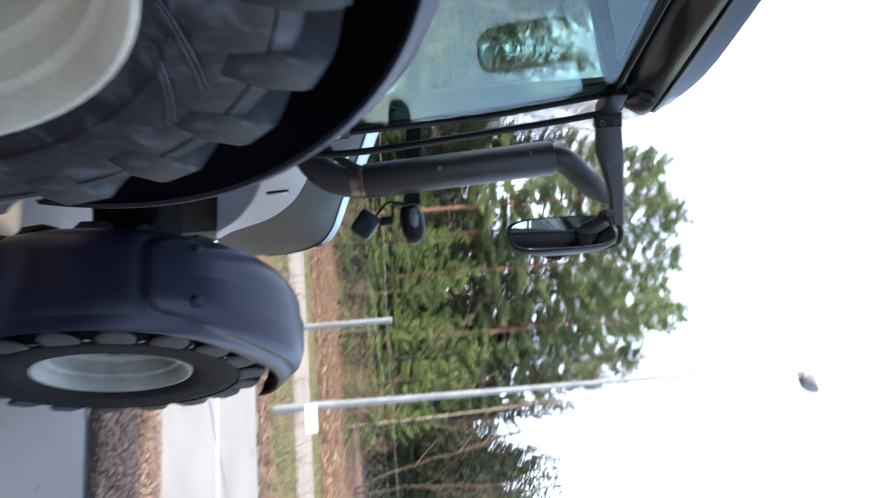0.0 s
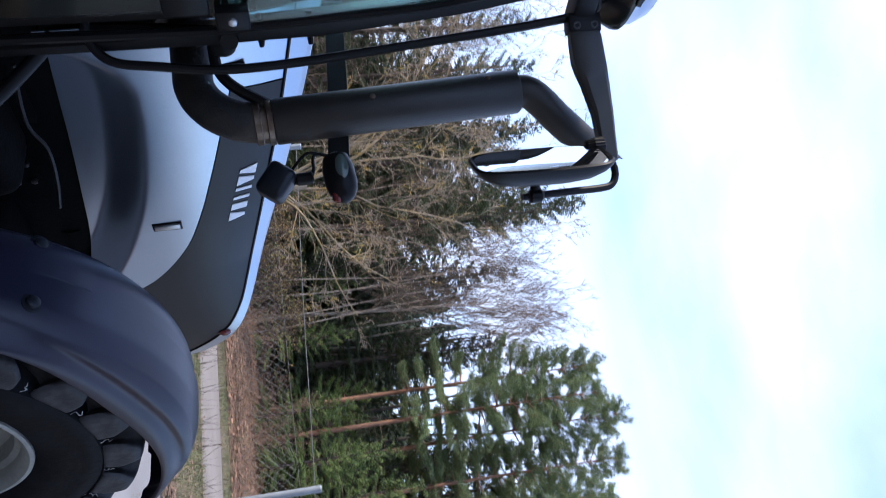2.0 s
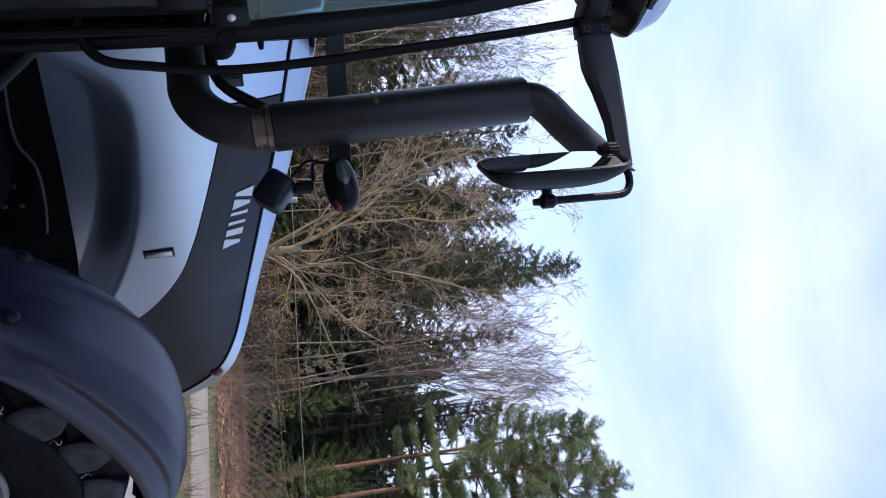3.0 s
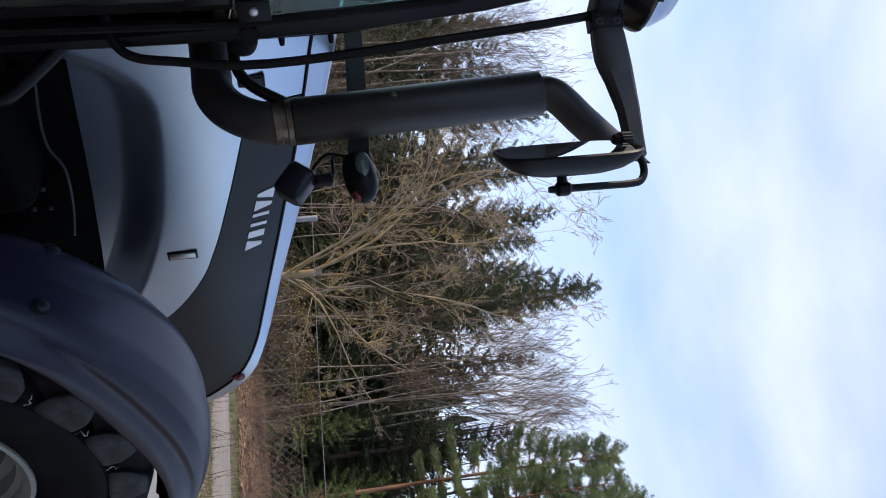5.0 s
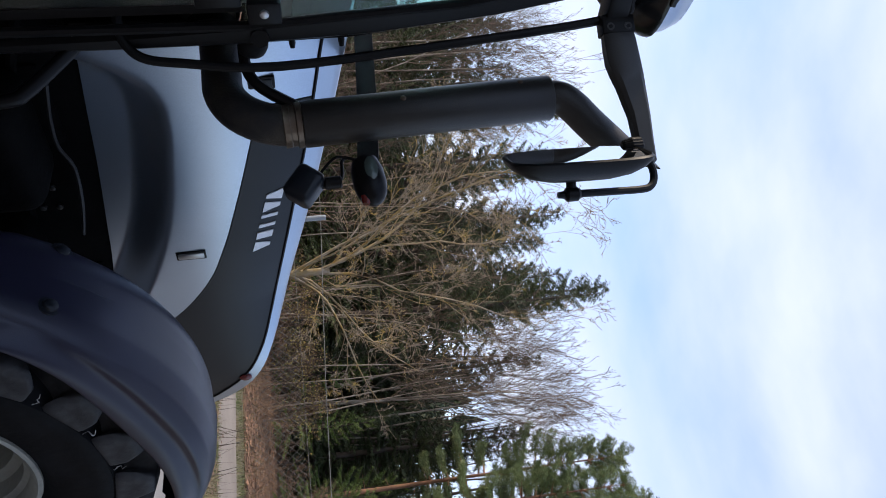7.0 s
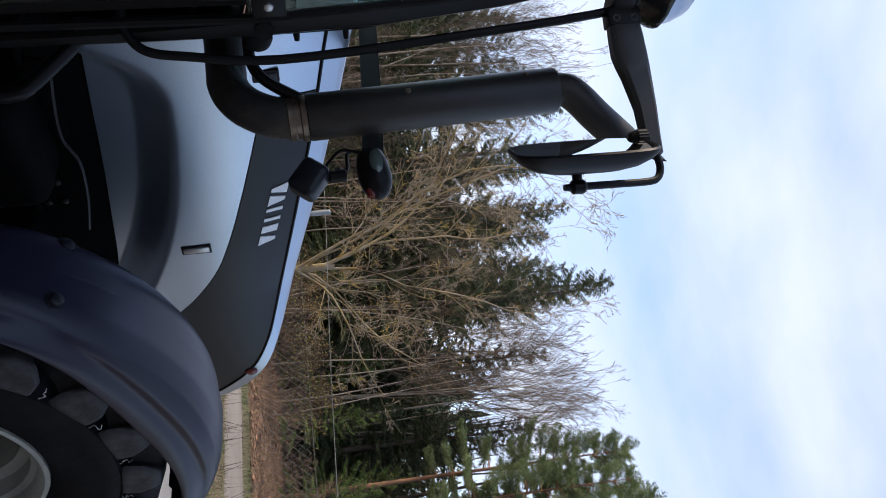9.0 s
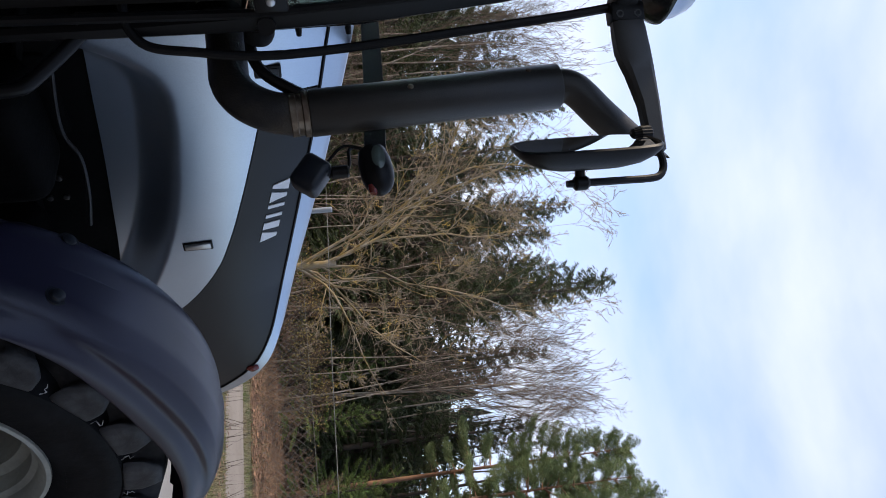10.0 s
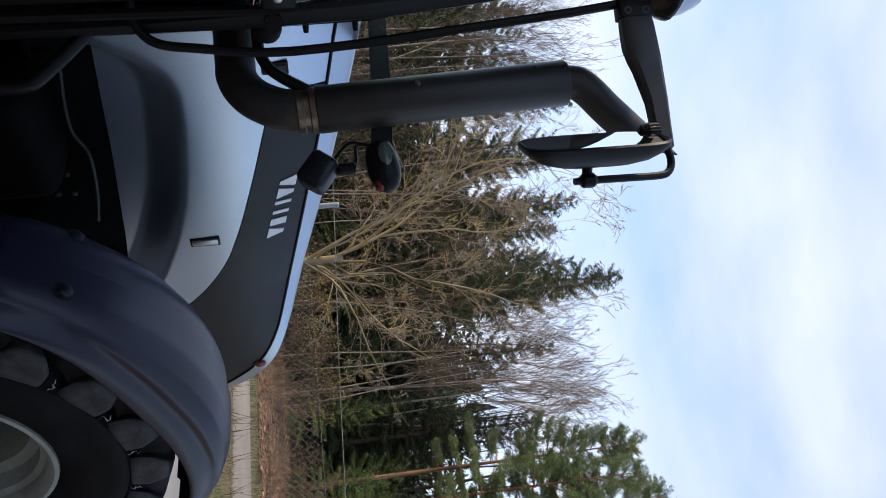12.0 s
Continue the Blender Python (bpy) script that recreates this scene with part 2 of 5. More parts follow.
# ---- building helpers ----
def finish(bm, smooth=35):
    bmesh.ops.recalc_face_normals(bm, faces=bm.faces)
    for f in bm.faces:
        f.smooth = smooth > 0
    if smooth:
        for e in bm.edges:
            if len(e.link_faces) == 2 and e.calc_face_angle(0) > radians(smooth):
                e.smooth = False
    return bm


def mesh_of(name, bm, mat, smooth=35):
    finish(bm, smooth)
    me = bpy.data.meshes.new(name)
    bm.to_mesh(me)
    bm.free()
    me.materials.append(mat)
    return me


def part(name, bm, mat, parent=None, label="", smooth=35):
    ob = new(name, mesh_of(name, bm, mat, smooth))
    ob.parent = parent
    if parent is not None and parent.parent is None and parent.type == "EMPTY":
        ob.matrix_parent_inverse = Matrix.Translation(parent.location).inverted()
    if label:
        tagged(ob, label)
    return ob


def shared(name, me, parent, m):
    ob = new(name, me)
    ob.parent = parent
    ob.matrix_basis = m
    return ob


def thing(name, at, label, category, group="", kind=""):
    ob = new(name)
    ob.location = at
    ob.empty_display_size = 0.2
    return tagged(ob, label, category, group, kind)


def box(x0, x1, y0, y1, z0, z1, bevel=0.0, segs=2, bm=None):
    own = bmesh.new()
    bmesh.ops.create_cube(own, size=1)
    bmesh.ops.scale(own, vec=(x1 - x0, y1 - y0, z1 - z0), verts=own.verts)
    bmesh.ops.translate(own, vec=((x0 + x1) / 2, (y0 + y1) / 2, (z0 + z1) / 2), verts=own.verts)
    if bevel:
        bmesh.ops.bevel(own, geom=own.edges[:], offset=bevel, segments=segs, affect="EDGES", profile=0.5)
    if bm is None:
        return own
    return join(bm, own)


def join(bm, other, m=None):
    if m is not None:
        bmesh.ops.transform(other, matrix=m, verts=other.verts)
    me = bpy.data.meshes.new("join")
    other.to_mesh(me)
    other.free()
    bm.from_mesh(me)
    bpy.data.meshes.remove(me)
    return bm


def smooth_path(points, n=6):
    """Points along a Catmull-Rom curve."""
    p = [Vector(q) for q in points]
    p = [p[0] * 2 - p[1]] + p + [p[-1] * 2 - p[-2]]
    out = []
    for i in range(1, len(p) - 2):
        a, b, c, d = p[i - 1:i + 3]
        for k in range(n):
            t = k / n
            out.append(0.5 * ((2 * b) + (c - a) * t + (2 * a - 5 * b + 4 * c - d) * t * t + (3 * b - a - 3 * c + d) * t ** 3))
    return out + [p[-2]]


def tube(points, radius, segs=10, bm=None, caps=True, wide=1.0):
    """A round bar along points; radius a number or one for each point; wide flattens the section."""
    bm = bm if bm is not None else bmesh.new()
    pts = [Vector(p) for p in points]
    rad = radius if isinstance(radius, (list, tuple)) else [radius] * len(pts)
    rings, up = [], None
    for i, p in enumerate(pts):
        d = (pts[min(i + 1, len(pts) - 1)] - pts[max(i - 1, 0)]).normalized()
        if up is None:
            up = Vector((0, 0, 1)) if abs(d.z) < 0.9 else Vector((0, 1, 0))
        side = d.cross(up).normalized()
        up = side.cross(d).normalized()
        rings.append([bm.verts.new(p + (side * math.cos(a) * wide + up * math.sin(a)) * rad[i])
                      for a in (2 * math.pi * k / segs for k in range(segs))])
    for a, b in zip(rings, rings[1:]):
        for k in range(segs):
            bm.faces.new((a[k], a[(k + 1) % segs], b[(k + 1) % segs], b[k]))
    if caps:
        bm.faces.new(rings[0])
        bm.faces.new(rings[-1])
    return bm


def lathe(profile, segs=48, bm=None):
    """Turns (x, r) pairs round the x axis."""
    bm = bm if bm is not None else bmesh.new()
    rings = []
    for x, r in profile:
        if r < 1e-5:
            rings.append([bm.verts.new((x, 0, 0))])
        else:
            rings.append([bm.verts.new((x, r * math.cos(a), r * math.sin(a))) for a in (2 * math.pi * k / segs for k in range(segs))])
    for a, b in zip(rings, rings[1:]):
        for k in range(segs):
            j = (k + 1) % segs
            if len(a) == 1 and len(b) == 1:
                continue
            if len(a) == 1:
                bm.faces.new((a[0], b[k], b[j]))
            elif len(b) == 1:
                bm.faces.new((a[k], a[j], b[0]))
            else:
                bm.faces.new((a[k], a[j], b[j], b[k]))
    return bm


def loft(sections, closed=False, cap=False, bm=None):
    bm = bm if bm is not None else bmesh.new()
    rows = [[bm.verts.new(p) for p in s] for s in sections]
    n = len(rows[0])
    for a, b in zip(rows, rows[1:]):
        for k in range(n if closed else n - 1):
            j = (k + 1) % n
            bm.faces.new((a[k], a[j], b[j], b[k]))
    if cap:
        bm.faces.new(rows[0])
        bm.faces.new(rows[-1])
    return bm


def thick(bm, t):
    """Gives an open sheet a thickness, inwards."""
    bmesh.ops.recalc_face_normals(bm, faces=bm.faces)
    bmesh.ops.solidify(bm, geom=bm.faces[:], thickness=t)
    return bm


def table(rows):
    """A smooth curve through (x, y) pairs, flat beyond its ends."""
    xs, ys = (np.array(q, float) for q in zip(*rows))
    slope = np.gradient(ys, xs)

    def curve(v):
        v = min(max(v, xs[0]), xs[-1])
        i = min(len(xs) - 2, max(0, int(np.searchsorted(xs, v)) - 1))
        w = xs[i + 1] - xs[i]
        t = (v - xs[i]) / w
        return float((2 * t ** 3 - 3 * t * t + 1) * ys[i] + (t ** 3 - 2 * t * t + t) * w * slope[i]
                     + (3 * t * t - 2 * t ** 3) * ys[i + 1] + (t ** 3 - t * t) * w * slope[i + 1])
    return curve


def prism(outline, x0, x1, bevel=0.0):
    """An outline of (y, z) pairs drawn out from x0 to x1."""
    bm = bmesh.new()
    lo = [bm.verts.new((x0, y, z)) for y, z in outline]
    hi = [bm.verts.new((x1, y, z)) for y, z in outline]
    n = len(lo)
    for k in range(n):
        bm.faces.new((lo[k], lo[(k + 1) % n], hi[(k + 1) % n], hi[k]))
    bm.faces.new(lo)
    bm.faces.new(hi)
    if bevel:
        bmesh.ops.bevel(bm, geom=bm.edges[:], offset=bevel, segments=2, affect="EDGES")
    return bm


# ---- ground ----
def slab(name, x0, x1, y0, y1, z0, z1, mat, label, category, bevel=0.0):
    ob = part(name, box(x0, x1, y0, y1, z0, z1, bevel), mat)
    return tagged(ob, label, category, kind="structure")


slab("ground", -900, 900, -900, 900, -0.6, -0.02, GRASS_G, "flat autumn turf and soil reaching the horizon", "ground")
slab("pavement", -40, 40, -40, 3.5, -0.3, 0.0, ASPHALT, "worn grey asphalt yard under the tractor", "pavement")
slab("leaf_bed", -40, 40, 3.5, 4.95, -0.3, -0.015, SOIL, "strip of soil buried under fallen leaves", "ground")
slab("road", -90, 90, 4.95, 8.72, -0.3, 0.0, ASPHALT_B, "pale worn asphalt road beside the verge", "road")
tagged(part("road_line", box(-60, 60, 6.66, 6.74, 0.0, 0.004), LINE), "worn white painted road line", "road line", kind="structure")
slab("path", -90, 90, 12.0, 14.35, -0.3, 0.015, PATH_M, "pale asphalt footpath between grass strips", "path")
slab("wood_floor", -90, 90, 16.0, 90, -0.3, 0.0, LITTER, "brown leaf litter under the trees", "ground")
# two walls added out of view, to cut skylight and darken reflections
slab("unseen_wall_south", -16, 13, -8.3, -8.0, -0.3, 3.2, BLOCKER, "plain dark wall added out of view to block skylight", "wall")
slab("unseen_wall_east", 10.0, 10.3, -8.0, 2.0, -0.3, 7.5, BLOCKER, "plain dark wall added out of view to block skylight", "wall")
kerb = thing("kerb", (0, 8.8, 0), "flush grey concrete edging along the road", "kerb", kind="structure")
kerb_mesh = mesh_of("kerb_stone", box(-0.495, 0.495, -0.05, 0.05, -0.2, 0.012, 0.006), KERB_M)
for i in range(-24, 12):
    ob = shared("kerb_stone", kerb_mesh, kerb, Matrix.Identity(4))
    ob.matrix_basis = pose(i, 0, 0)


def scatter(name, count, xr, yr, size, mat, label, category, flat=True, seed=1, z=0.0, lift=0.03, mask=None):
    """Many small leaves or blades on the ground as one mesh."""
    rng = np.random.default_rng(seed)
    x, y = rng.uniform(*xr, count), rng.uniform(*yr, count)
    a, s = rng.uniform(0, 2 * np.pi, count), rng.uniform(*size, count)
    if flat:
        tilt = rng.uniform(-0.6, 0.6, (count, 2))
        loc = np.array([(-0.5, 0, 0), (0, -0.34, 0), (0.55, 0, 0), (0, 0.34, 0)])
        px = loc[:, 0] * s[:, None]
        py = loc[:, 1] * s[:, None]
        wx = x[:, None] + px * np.cos(a)[:, None] - py * np.sin(a)[:, None]
        wy = y[:, None] + px * np.sin(a)[:, None] + py * np.cos(a)[:, None]
        wz = z + rng.uniform(0.004, lift, count)[:, None] + np.abs(px * tilt[:, :1] + py * tilt[:, 1:])
        v = np.stack([wx, wy, wz], -1).reshape(-1, 3)
        f = np.arange(count * 4).reshape(-1, 4)
    else:
        lean = rng.normal(0, 0.35, (count, 2)) * s[:, None]
        w = 0.006
        b0 = np.stack([x - w * np.cos(a), y - w * np.sin(a), np.full(count, z)], -1)
        b1 = np.stack([x + w * np.cos(a), y + w * np.sin(a), np.full(count, z)], -1)
        top = np.stack([x + lean[:, 0], y + lean[:, 1], z + s], -1)
        v = np.stack([b0, b1, top], 1).reshape(-1, 3)
        f = np.arange(count * 3).reshape(-1, 3)
    me = bpy.data.meshes.new(name)
    me.from_pydata(v.tolist(), [], f.tolist())
    me.materials.append(mat)
    return tagged(new(name, me), label, category, kind="stuff")


scatter("fallen_leaves", 34000, (-3.5, 4.2), (3.58, 4.72), (0.020, 0.048), LEAF_B, "bleached brown fallen leaves heaped along the bed", "leaves", seed=2, lift=0.07)
scatter("fallen_leaves", 10000, (-14, 3), (8.74, 9.7), (0.04, 0.09), LEAF, "brown fallen leaves along the kerb", "leaves", seed=3, lift=0.06)
scatter("fallen_leaves", 22000, (-24, 4), (15.4, 24), (0.09, 0.19), LEAF_R, "brown leaf litter at the edge of the wood", "leaves", seed=4, lift=0.10)
scatter("fallen_leaves", 220, (-8, 3), (-1, 8.6), (0.04, 0.08), LEAF, "single leaves blown over the asphalt", "leaves", seed=5, lift=0.012)
scatter("fallen_leaves", 2600, (-14, 3), (9.6, 12.0), (0.04, 0.09), LEAF, "scattered brown leaves on the verge", "leaves", seed=15, lift=0.08)
scatter("grass", 30000, (-14, 3), (9.3, 12.0), (0.05, 0.14), BLADE, "short yellowing grass of the verge", "grass", flat=False, seed=6, z=-0.02)
scatter("grass", 9000, (-22, 3), (14.35, 15.5), (0.06, 0.18), BLADE, "tall dry grass beside the footpath", "grass", flat=False, seed=7, z=-0.02)
scatter("grass", 3000, (-22, 3), (15.6, 18.9), (0.08, 0.24), BLADE, "tufts of yellow-green grass among the leaf litter", "grass", flat=False, seed=17, z=-0.02)
scatter("grass", 5000, (-24, 4), (16.6, 21), (0.10, 0.50), STEM, "dry brown weeds at the foot of the fence", "grass", flat=False, seed=8, z=-0.02)
# shadow lines over the footpath, built as thin dark upright stalks
scatter("weeds", 260, (-12, 2), (10.9, 12.1), (0.25, 0.80), SHADOW_STALK, "thin dark stalks standing in for shadow lines across the footpath", "weeds", flat=False, seed=18, z=-0.02)


# ---- tractor ----
tractor = thing("tractor", (0, 0, 0), "silver-blue farm tractor with dark grey fenders parked on asphalt", "tractor")

# front and rear wheel: centre, outer radius, half width, rim radius, lugs on a side
def wheel(name, cx, cy, R, hw, rim_r, lugs, side, steer=0.0, bars=()):
    """side: 1 for the right, -1 for the left."""
    m = pose(cx, cy, R, 0, 0, steer) @ (Matrix.Identity(4) if side > 0 else pose(0, 0, 0, 0, 0, 180))
    f = hw * 0.80
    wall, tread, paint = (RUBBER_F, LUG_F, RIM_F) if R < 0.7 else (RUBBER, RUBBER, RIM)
    dish = 0.06 if R < 0.7 else 0.0           # the front discs sit deeper in their rims
    rim = lathe([(f - 0.012, rim_r - 0.012), (f, rim_r + 0.014), (f + 0.016, rim_r + 0.012), (f + 0.018, rim_r), (f - 0.004, rim_r - 0.022),
                 (f - 0.035, rim_r - 0.030), (f - 0.045, rim_r - 0.048), (f - 0.10, rim_r - 0.055), (f - 0.115, rim_r - 0.085),
                 (-0.02 - dish, rim_r - 0.100), (-0.05 - dish, rim_r * 0.64), (-0.025 - dish, rim_r * 0.56), (-0.02 - dish, rim_r * 0.36), (-0.03 - dish, rim_r * 0.33), (-0.03 - dish, 0.0)], 64)
    rim_ob = part(name, (bmesh.ops.transform(rim, matrix=m, verts=rim.verts), rim)[1], paint, tractor, "cream-grey painted steel wheel rim")
    prof0 = [(f + 0.002, rim_r - 0.01), (f + 0.010, rim_r + 0.02), (f + 0.035, rim_r + 0.05), (hw - 0.01, rim_r + (R - rim_r) * 0.32),
             (hw, rim_r + (R - rim_r) * 0.48), (hw - 0.002, rim_r + (R - rim_r) * 0.62)]
    prof = [*prof0, *((hw - 0.016, R - 0.105), (hw - 0.040, R - 0.088), (hw * 0.5, R - 0.072), (0, R - 0.065))] if R < 0.7 else [*prof0, (hw - 0.006, R - 0.080), (hw - 0.028, R - 0.064), (hw * 0.5, R - 0.060), (0, R - 0.058)]
    prof = prof + [(-x, r) for x, r in reversed(prof[:-1])]
    tyre = lathe(prof, 72)
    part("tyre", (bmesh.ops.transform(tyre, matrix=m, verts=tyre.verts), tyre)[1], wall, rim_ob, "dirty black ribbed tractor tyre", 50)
    for k in range(2):                       # moulded rings on the side wall
        r = rim_r + (R - rim_r) * (0.17 + 0.47 * k)
        ring = lathe([(hw - 0.022 + 0.016 * k, r - 0.006), (hw - 0.008 + 0.016 * k * 0.6, r), (hw - 0.024 + 0.01 * k, r + 0.007)], 72)
        part("sidewall_ring", (bmesh.ops.transform(ring, matrix=m, verts=ring.verts), ring)[1], wall, rim_ob)
    for a0 in bars:                          # slanting pairs of thin ribs on the side wall
        for d_ in (0.0, 1.7):
            rib = []
            for k in range(6):
                a, r = radians(a0 + d_ - 17 * k / 5), rim_r + (R - rim_r) * (0.11 + 0.31 * k / 5)
                rib.append((hw - 0.022 + 0.021 * math.sin(min(1.0, k / 3.2) * math.pi / 2), r * math.cos(a), r * math.sin(a)))
            rib = tube(rib, 0.0028, 6)
            part("sidewall_rib", (bmesh.ops.transform(rib, matrix=m, verts=rib.verts), rib)[1], wall, rim_ob)
    # one tread lug: a bar from the shoulder across the middle, wrapped down the side wall
    pitch = 2 * math.pi / lugs
    sec = []
    wob, foot = (0.030 / R, 1.25) if R < 0.7 else (0.043 / R, 0.95)
    for x, ph, r0, r1, w in ((hw + 0.003, -0.01, R - 0.165, R - 0.030, 0.92), (hw - 0.006, 0.0, R - 0.175, R - 0.010, 1.05), (hw - 0.030, 0.02, R - 0.13, R - 0.001, 1.0),
                             (hw * 0.62, 0.20, R - 0.085, R + 0.002, 0.90), (hw * 0.25, 0.36, R - 0.08, R + 0.004, 0.80), (-hw * 0.08, 0.50, R - 0.08, R, 0.72)):
        ph *= 0.40 / R * 1.6
        if R < 0.7:
            r0 = max(r0, R - 0.112)
        rm, s_ = r0 + (r1 - r0) * 0.55, wob * w
        broad = (2.1, 1.6, 1.15) if R < 0.7 and x > hw - 0.02 else (1.0, 1.0, 1.0)      # the front lugs swell towards their feet
        sec.append([(x, r * math.cos(a), r * math.sin(a)) for r, a in ((r0, ph - s_ * foot * broad[0]), (rm, ph - s_ * 1.47 * broad[1]), (r1, ph - s_ * 1.05 * broad[2]), (r1, ph + s_ * 1.05 * broad[2]), (rm, ph + s_ * 1.47 * broad[1]), (r0, ph + s_ * foot * broad[0]))])
    # side wall end faces outwards
    lug_bm = loft(sec, closed=True, cap=True)
    if R < 0.7:
        bmesh.ops.triangulate(lug_bm, faces=[f for f in lug_bm.faces if len(f.verts) > 4])
        bmesh.ops.subdivide_edges(lug_bm, edges=lug_bm.edges[:], cuts=3, use_grid_fill=True)
        for _ in range(1):
            bmesh.ops.smooth_vert(lug_bm, verts=lug_bm.verts[:], factor=0.5, use_axis_x=True, use_axis_y=True, use_axis_z=True)
    else:
        bmesh.ops.bevel(lug_bm, geom=[e for e in lug_bm.edges if len(e.link_faces) == 2 and e.calc_face_angle(0) > 0.6], offset=0.024, segments=3, affect="EDGES")
    lug = mesh_of("lug", lug_bm, tread, 60)
    sec2 = [[(-x, r0 * math.cos(a), r0 * math.sin(a)) for x, r0, a in ((p[0], math.hypot(p[1], p[2]), math.atan2(p[2], p[1])) for p in s)] for s in sec]
    lug2 = mesh_of("lug", loft(sec2, closed=True, cap=True), tread, 30)
    for k in range(lugs):
        shared("lug", lug, rim_ob, m @ Matrix.Rotation(k * pitch, 4, "X"))
        shared("lug", lug2, rim_ob, m @ Matrix.Rotation((k + 0.5) * pitch, 4, "X"))
    if R < 0.7:                              # dried mud in the notches between the lugs' feet
        rng = random.Random(8)
        for k in range(lugs):
            a0, crumb = (k + 0.5) * pitch, []
            for j in range(7):
                crumb.append((hw - 0.004 + rng.uniform(-0.004, 0.003), R - 0.118 + 0.007 * j + rng.uniform(-0.006, 0.006), rng.uniform(-0.012, 0.012)))
            bm = tube(crumb, [0.0005, 0.0014, 0.0006, 0.0022, 0.0008, 0.0013, 0.0004], 5)
            part("dried_mud", (bmesh.ops.transform(bm, matrix=m @ Matrix.Rotation(a0, 4, "X"), verts=bm.verts), bm)[1], MUD, rim_ob)
    hub = lathe([(-0.03 - dish, rim_r * 0.32), (0.05, rim_r * 0.30), (0.075, rim_r * 0.25), (0.085, rim_r * 0.12), (0.10, rim_r * 0.10), (0.105, 0)], 32)
    part("hub", (bmesh.ops.transform(hub, matrix=m, verts=hub.verts), hub)[1], NEAR_BLACK, rim_ob, "black wheel hub")
    nut = mesh_of("wheel_nut", lathe([(0, 0.018), (0.022, 0.018), (0.026, 0.014), (0.03, 0.010), (0.03, 0)], 6), CHROME, 20)
    for k in range(8):
        a = 2 * math.pi * k / 8
        shared("wheel_nut", nut, rim_ob, m @ pose(-0.022 - dish, rim_r * 0.45 * math.cos(a), rim_r * 0.45 * math.sin(a)))
    valve = tube([(-0.02, 0, rim_r * 0.72), (0.03, 0, rim_r * 0.76), (0.07, 0, rim_r * 0.76)], 0.007, 8)
    part("valve", (bmesh.ops.transform(valve, matrix=m, verts=valve.verts), valve)[1], BLACK, rim_ob)
    return rim_ob


REAR_Y, REAR_R, FRONT_Y, FRONT_R, STEER = -0.29, 0.89, 2.20, 0.615, -6.0
front_right = wheel("front_wheel", 1.0, FRONT_Y, FRONT_R, 0.215, 0.297, 18, 1, STEER)
wheel("front_wheel", -1.0, FRONT_Y, FRONT_R, 0.215, 0.297, 18, -1, STEER)
wheel("rear_wheel", 0.845, REAR_Y, REAR_R, 0.255, 0.578, 22, 1, 0.0, (63, 74.5, 183, 194.5))
wheel("rear_wheel", -0.845, REAR_Y, REAR_R, 0.255, 0.578, 22, -1, 0.0, (63, 74.5, 183, 194.5))
part("reflector", tube([(1.080, FRONT_Y - 0.010, 0.675), (1.097, FRONT_Y - 0.012, 0.675)], 0.020, 12), ORANGE, front_right, "round orange reflector")


# fenders: a section of (x, r) swept round the wheel's centre
def fender(name, cy, cz, section, a0, a1, steps, side, mat, t=0.012, grow=None, label=""):
    rows = []
    for k in range(steps + 1):
        a = radians(a0 + (a1 - a0) * k / steps)
        g = grow(k / steps) if grow else 0.0
        slim = 1 - 0.135 * max(0.0, (45 - math.degrees(a)) / 39) ** 2
        rows.append([(side * (0.6 + (x - 0.6) * slim), cy + (r + g) * math.cos(a), cz + (r + g) * math.sin(a)) for x, r in section])
    return part(name, thick(loft(rows), t), mat, tractor, label, 50)


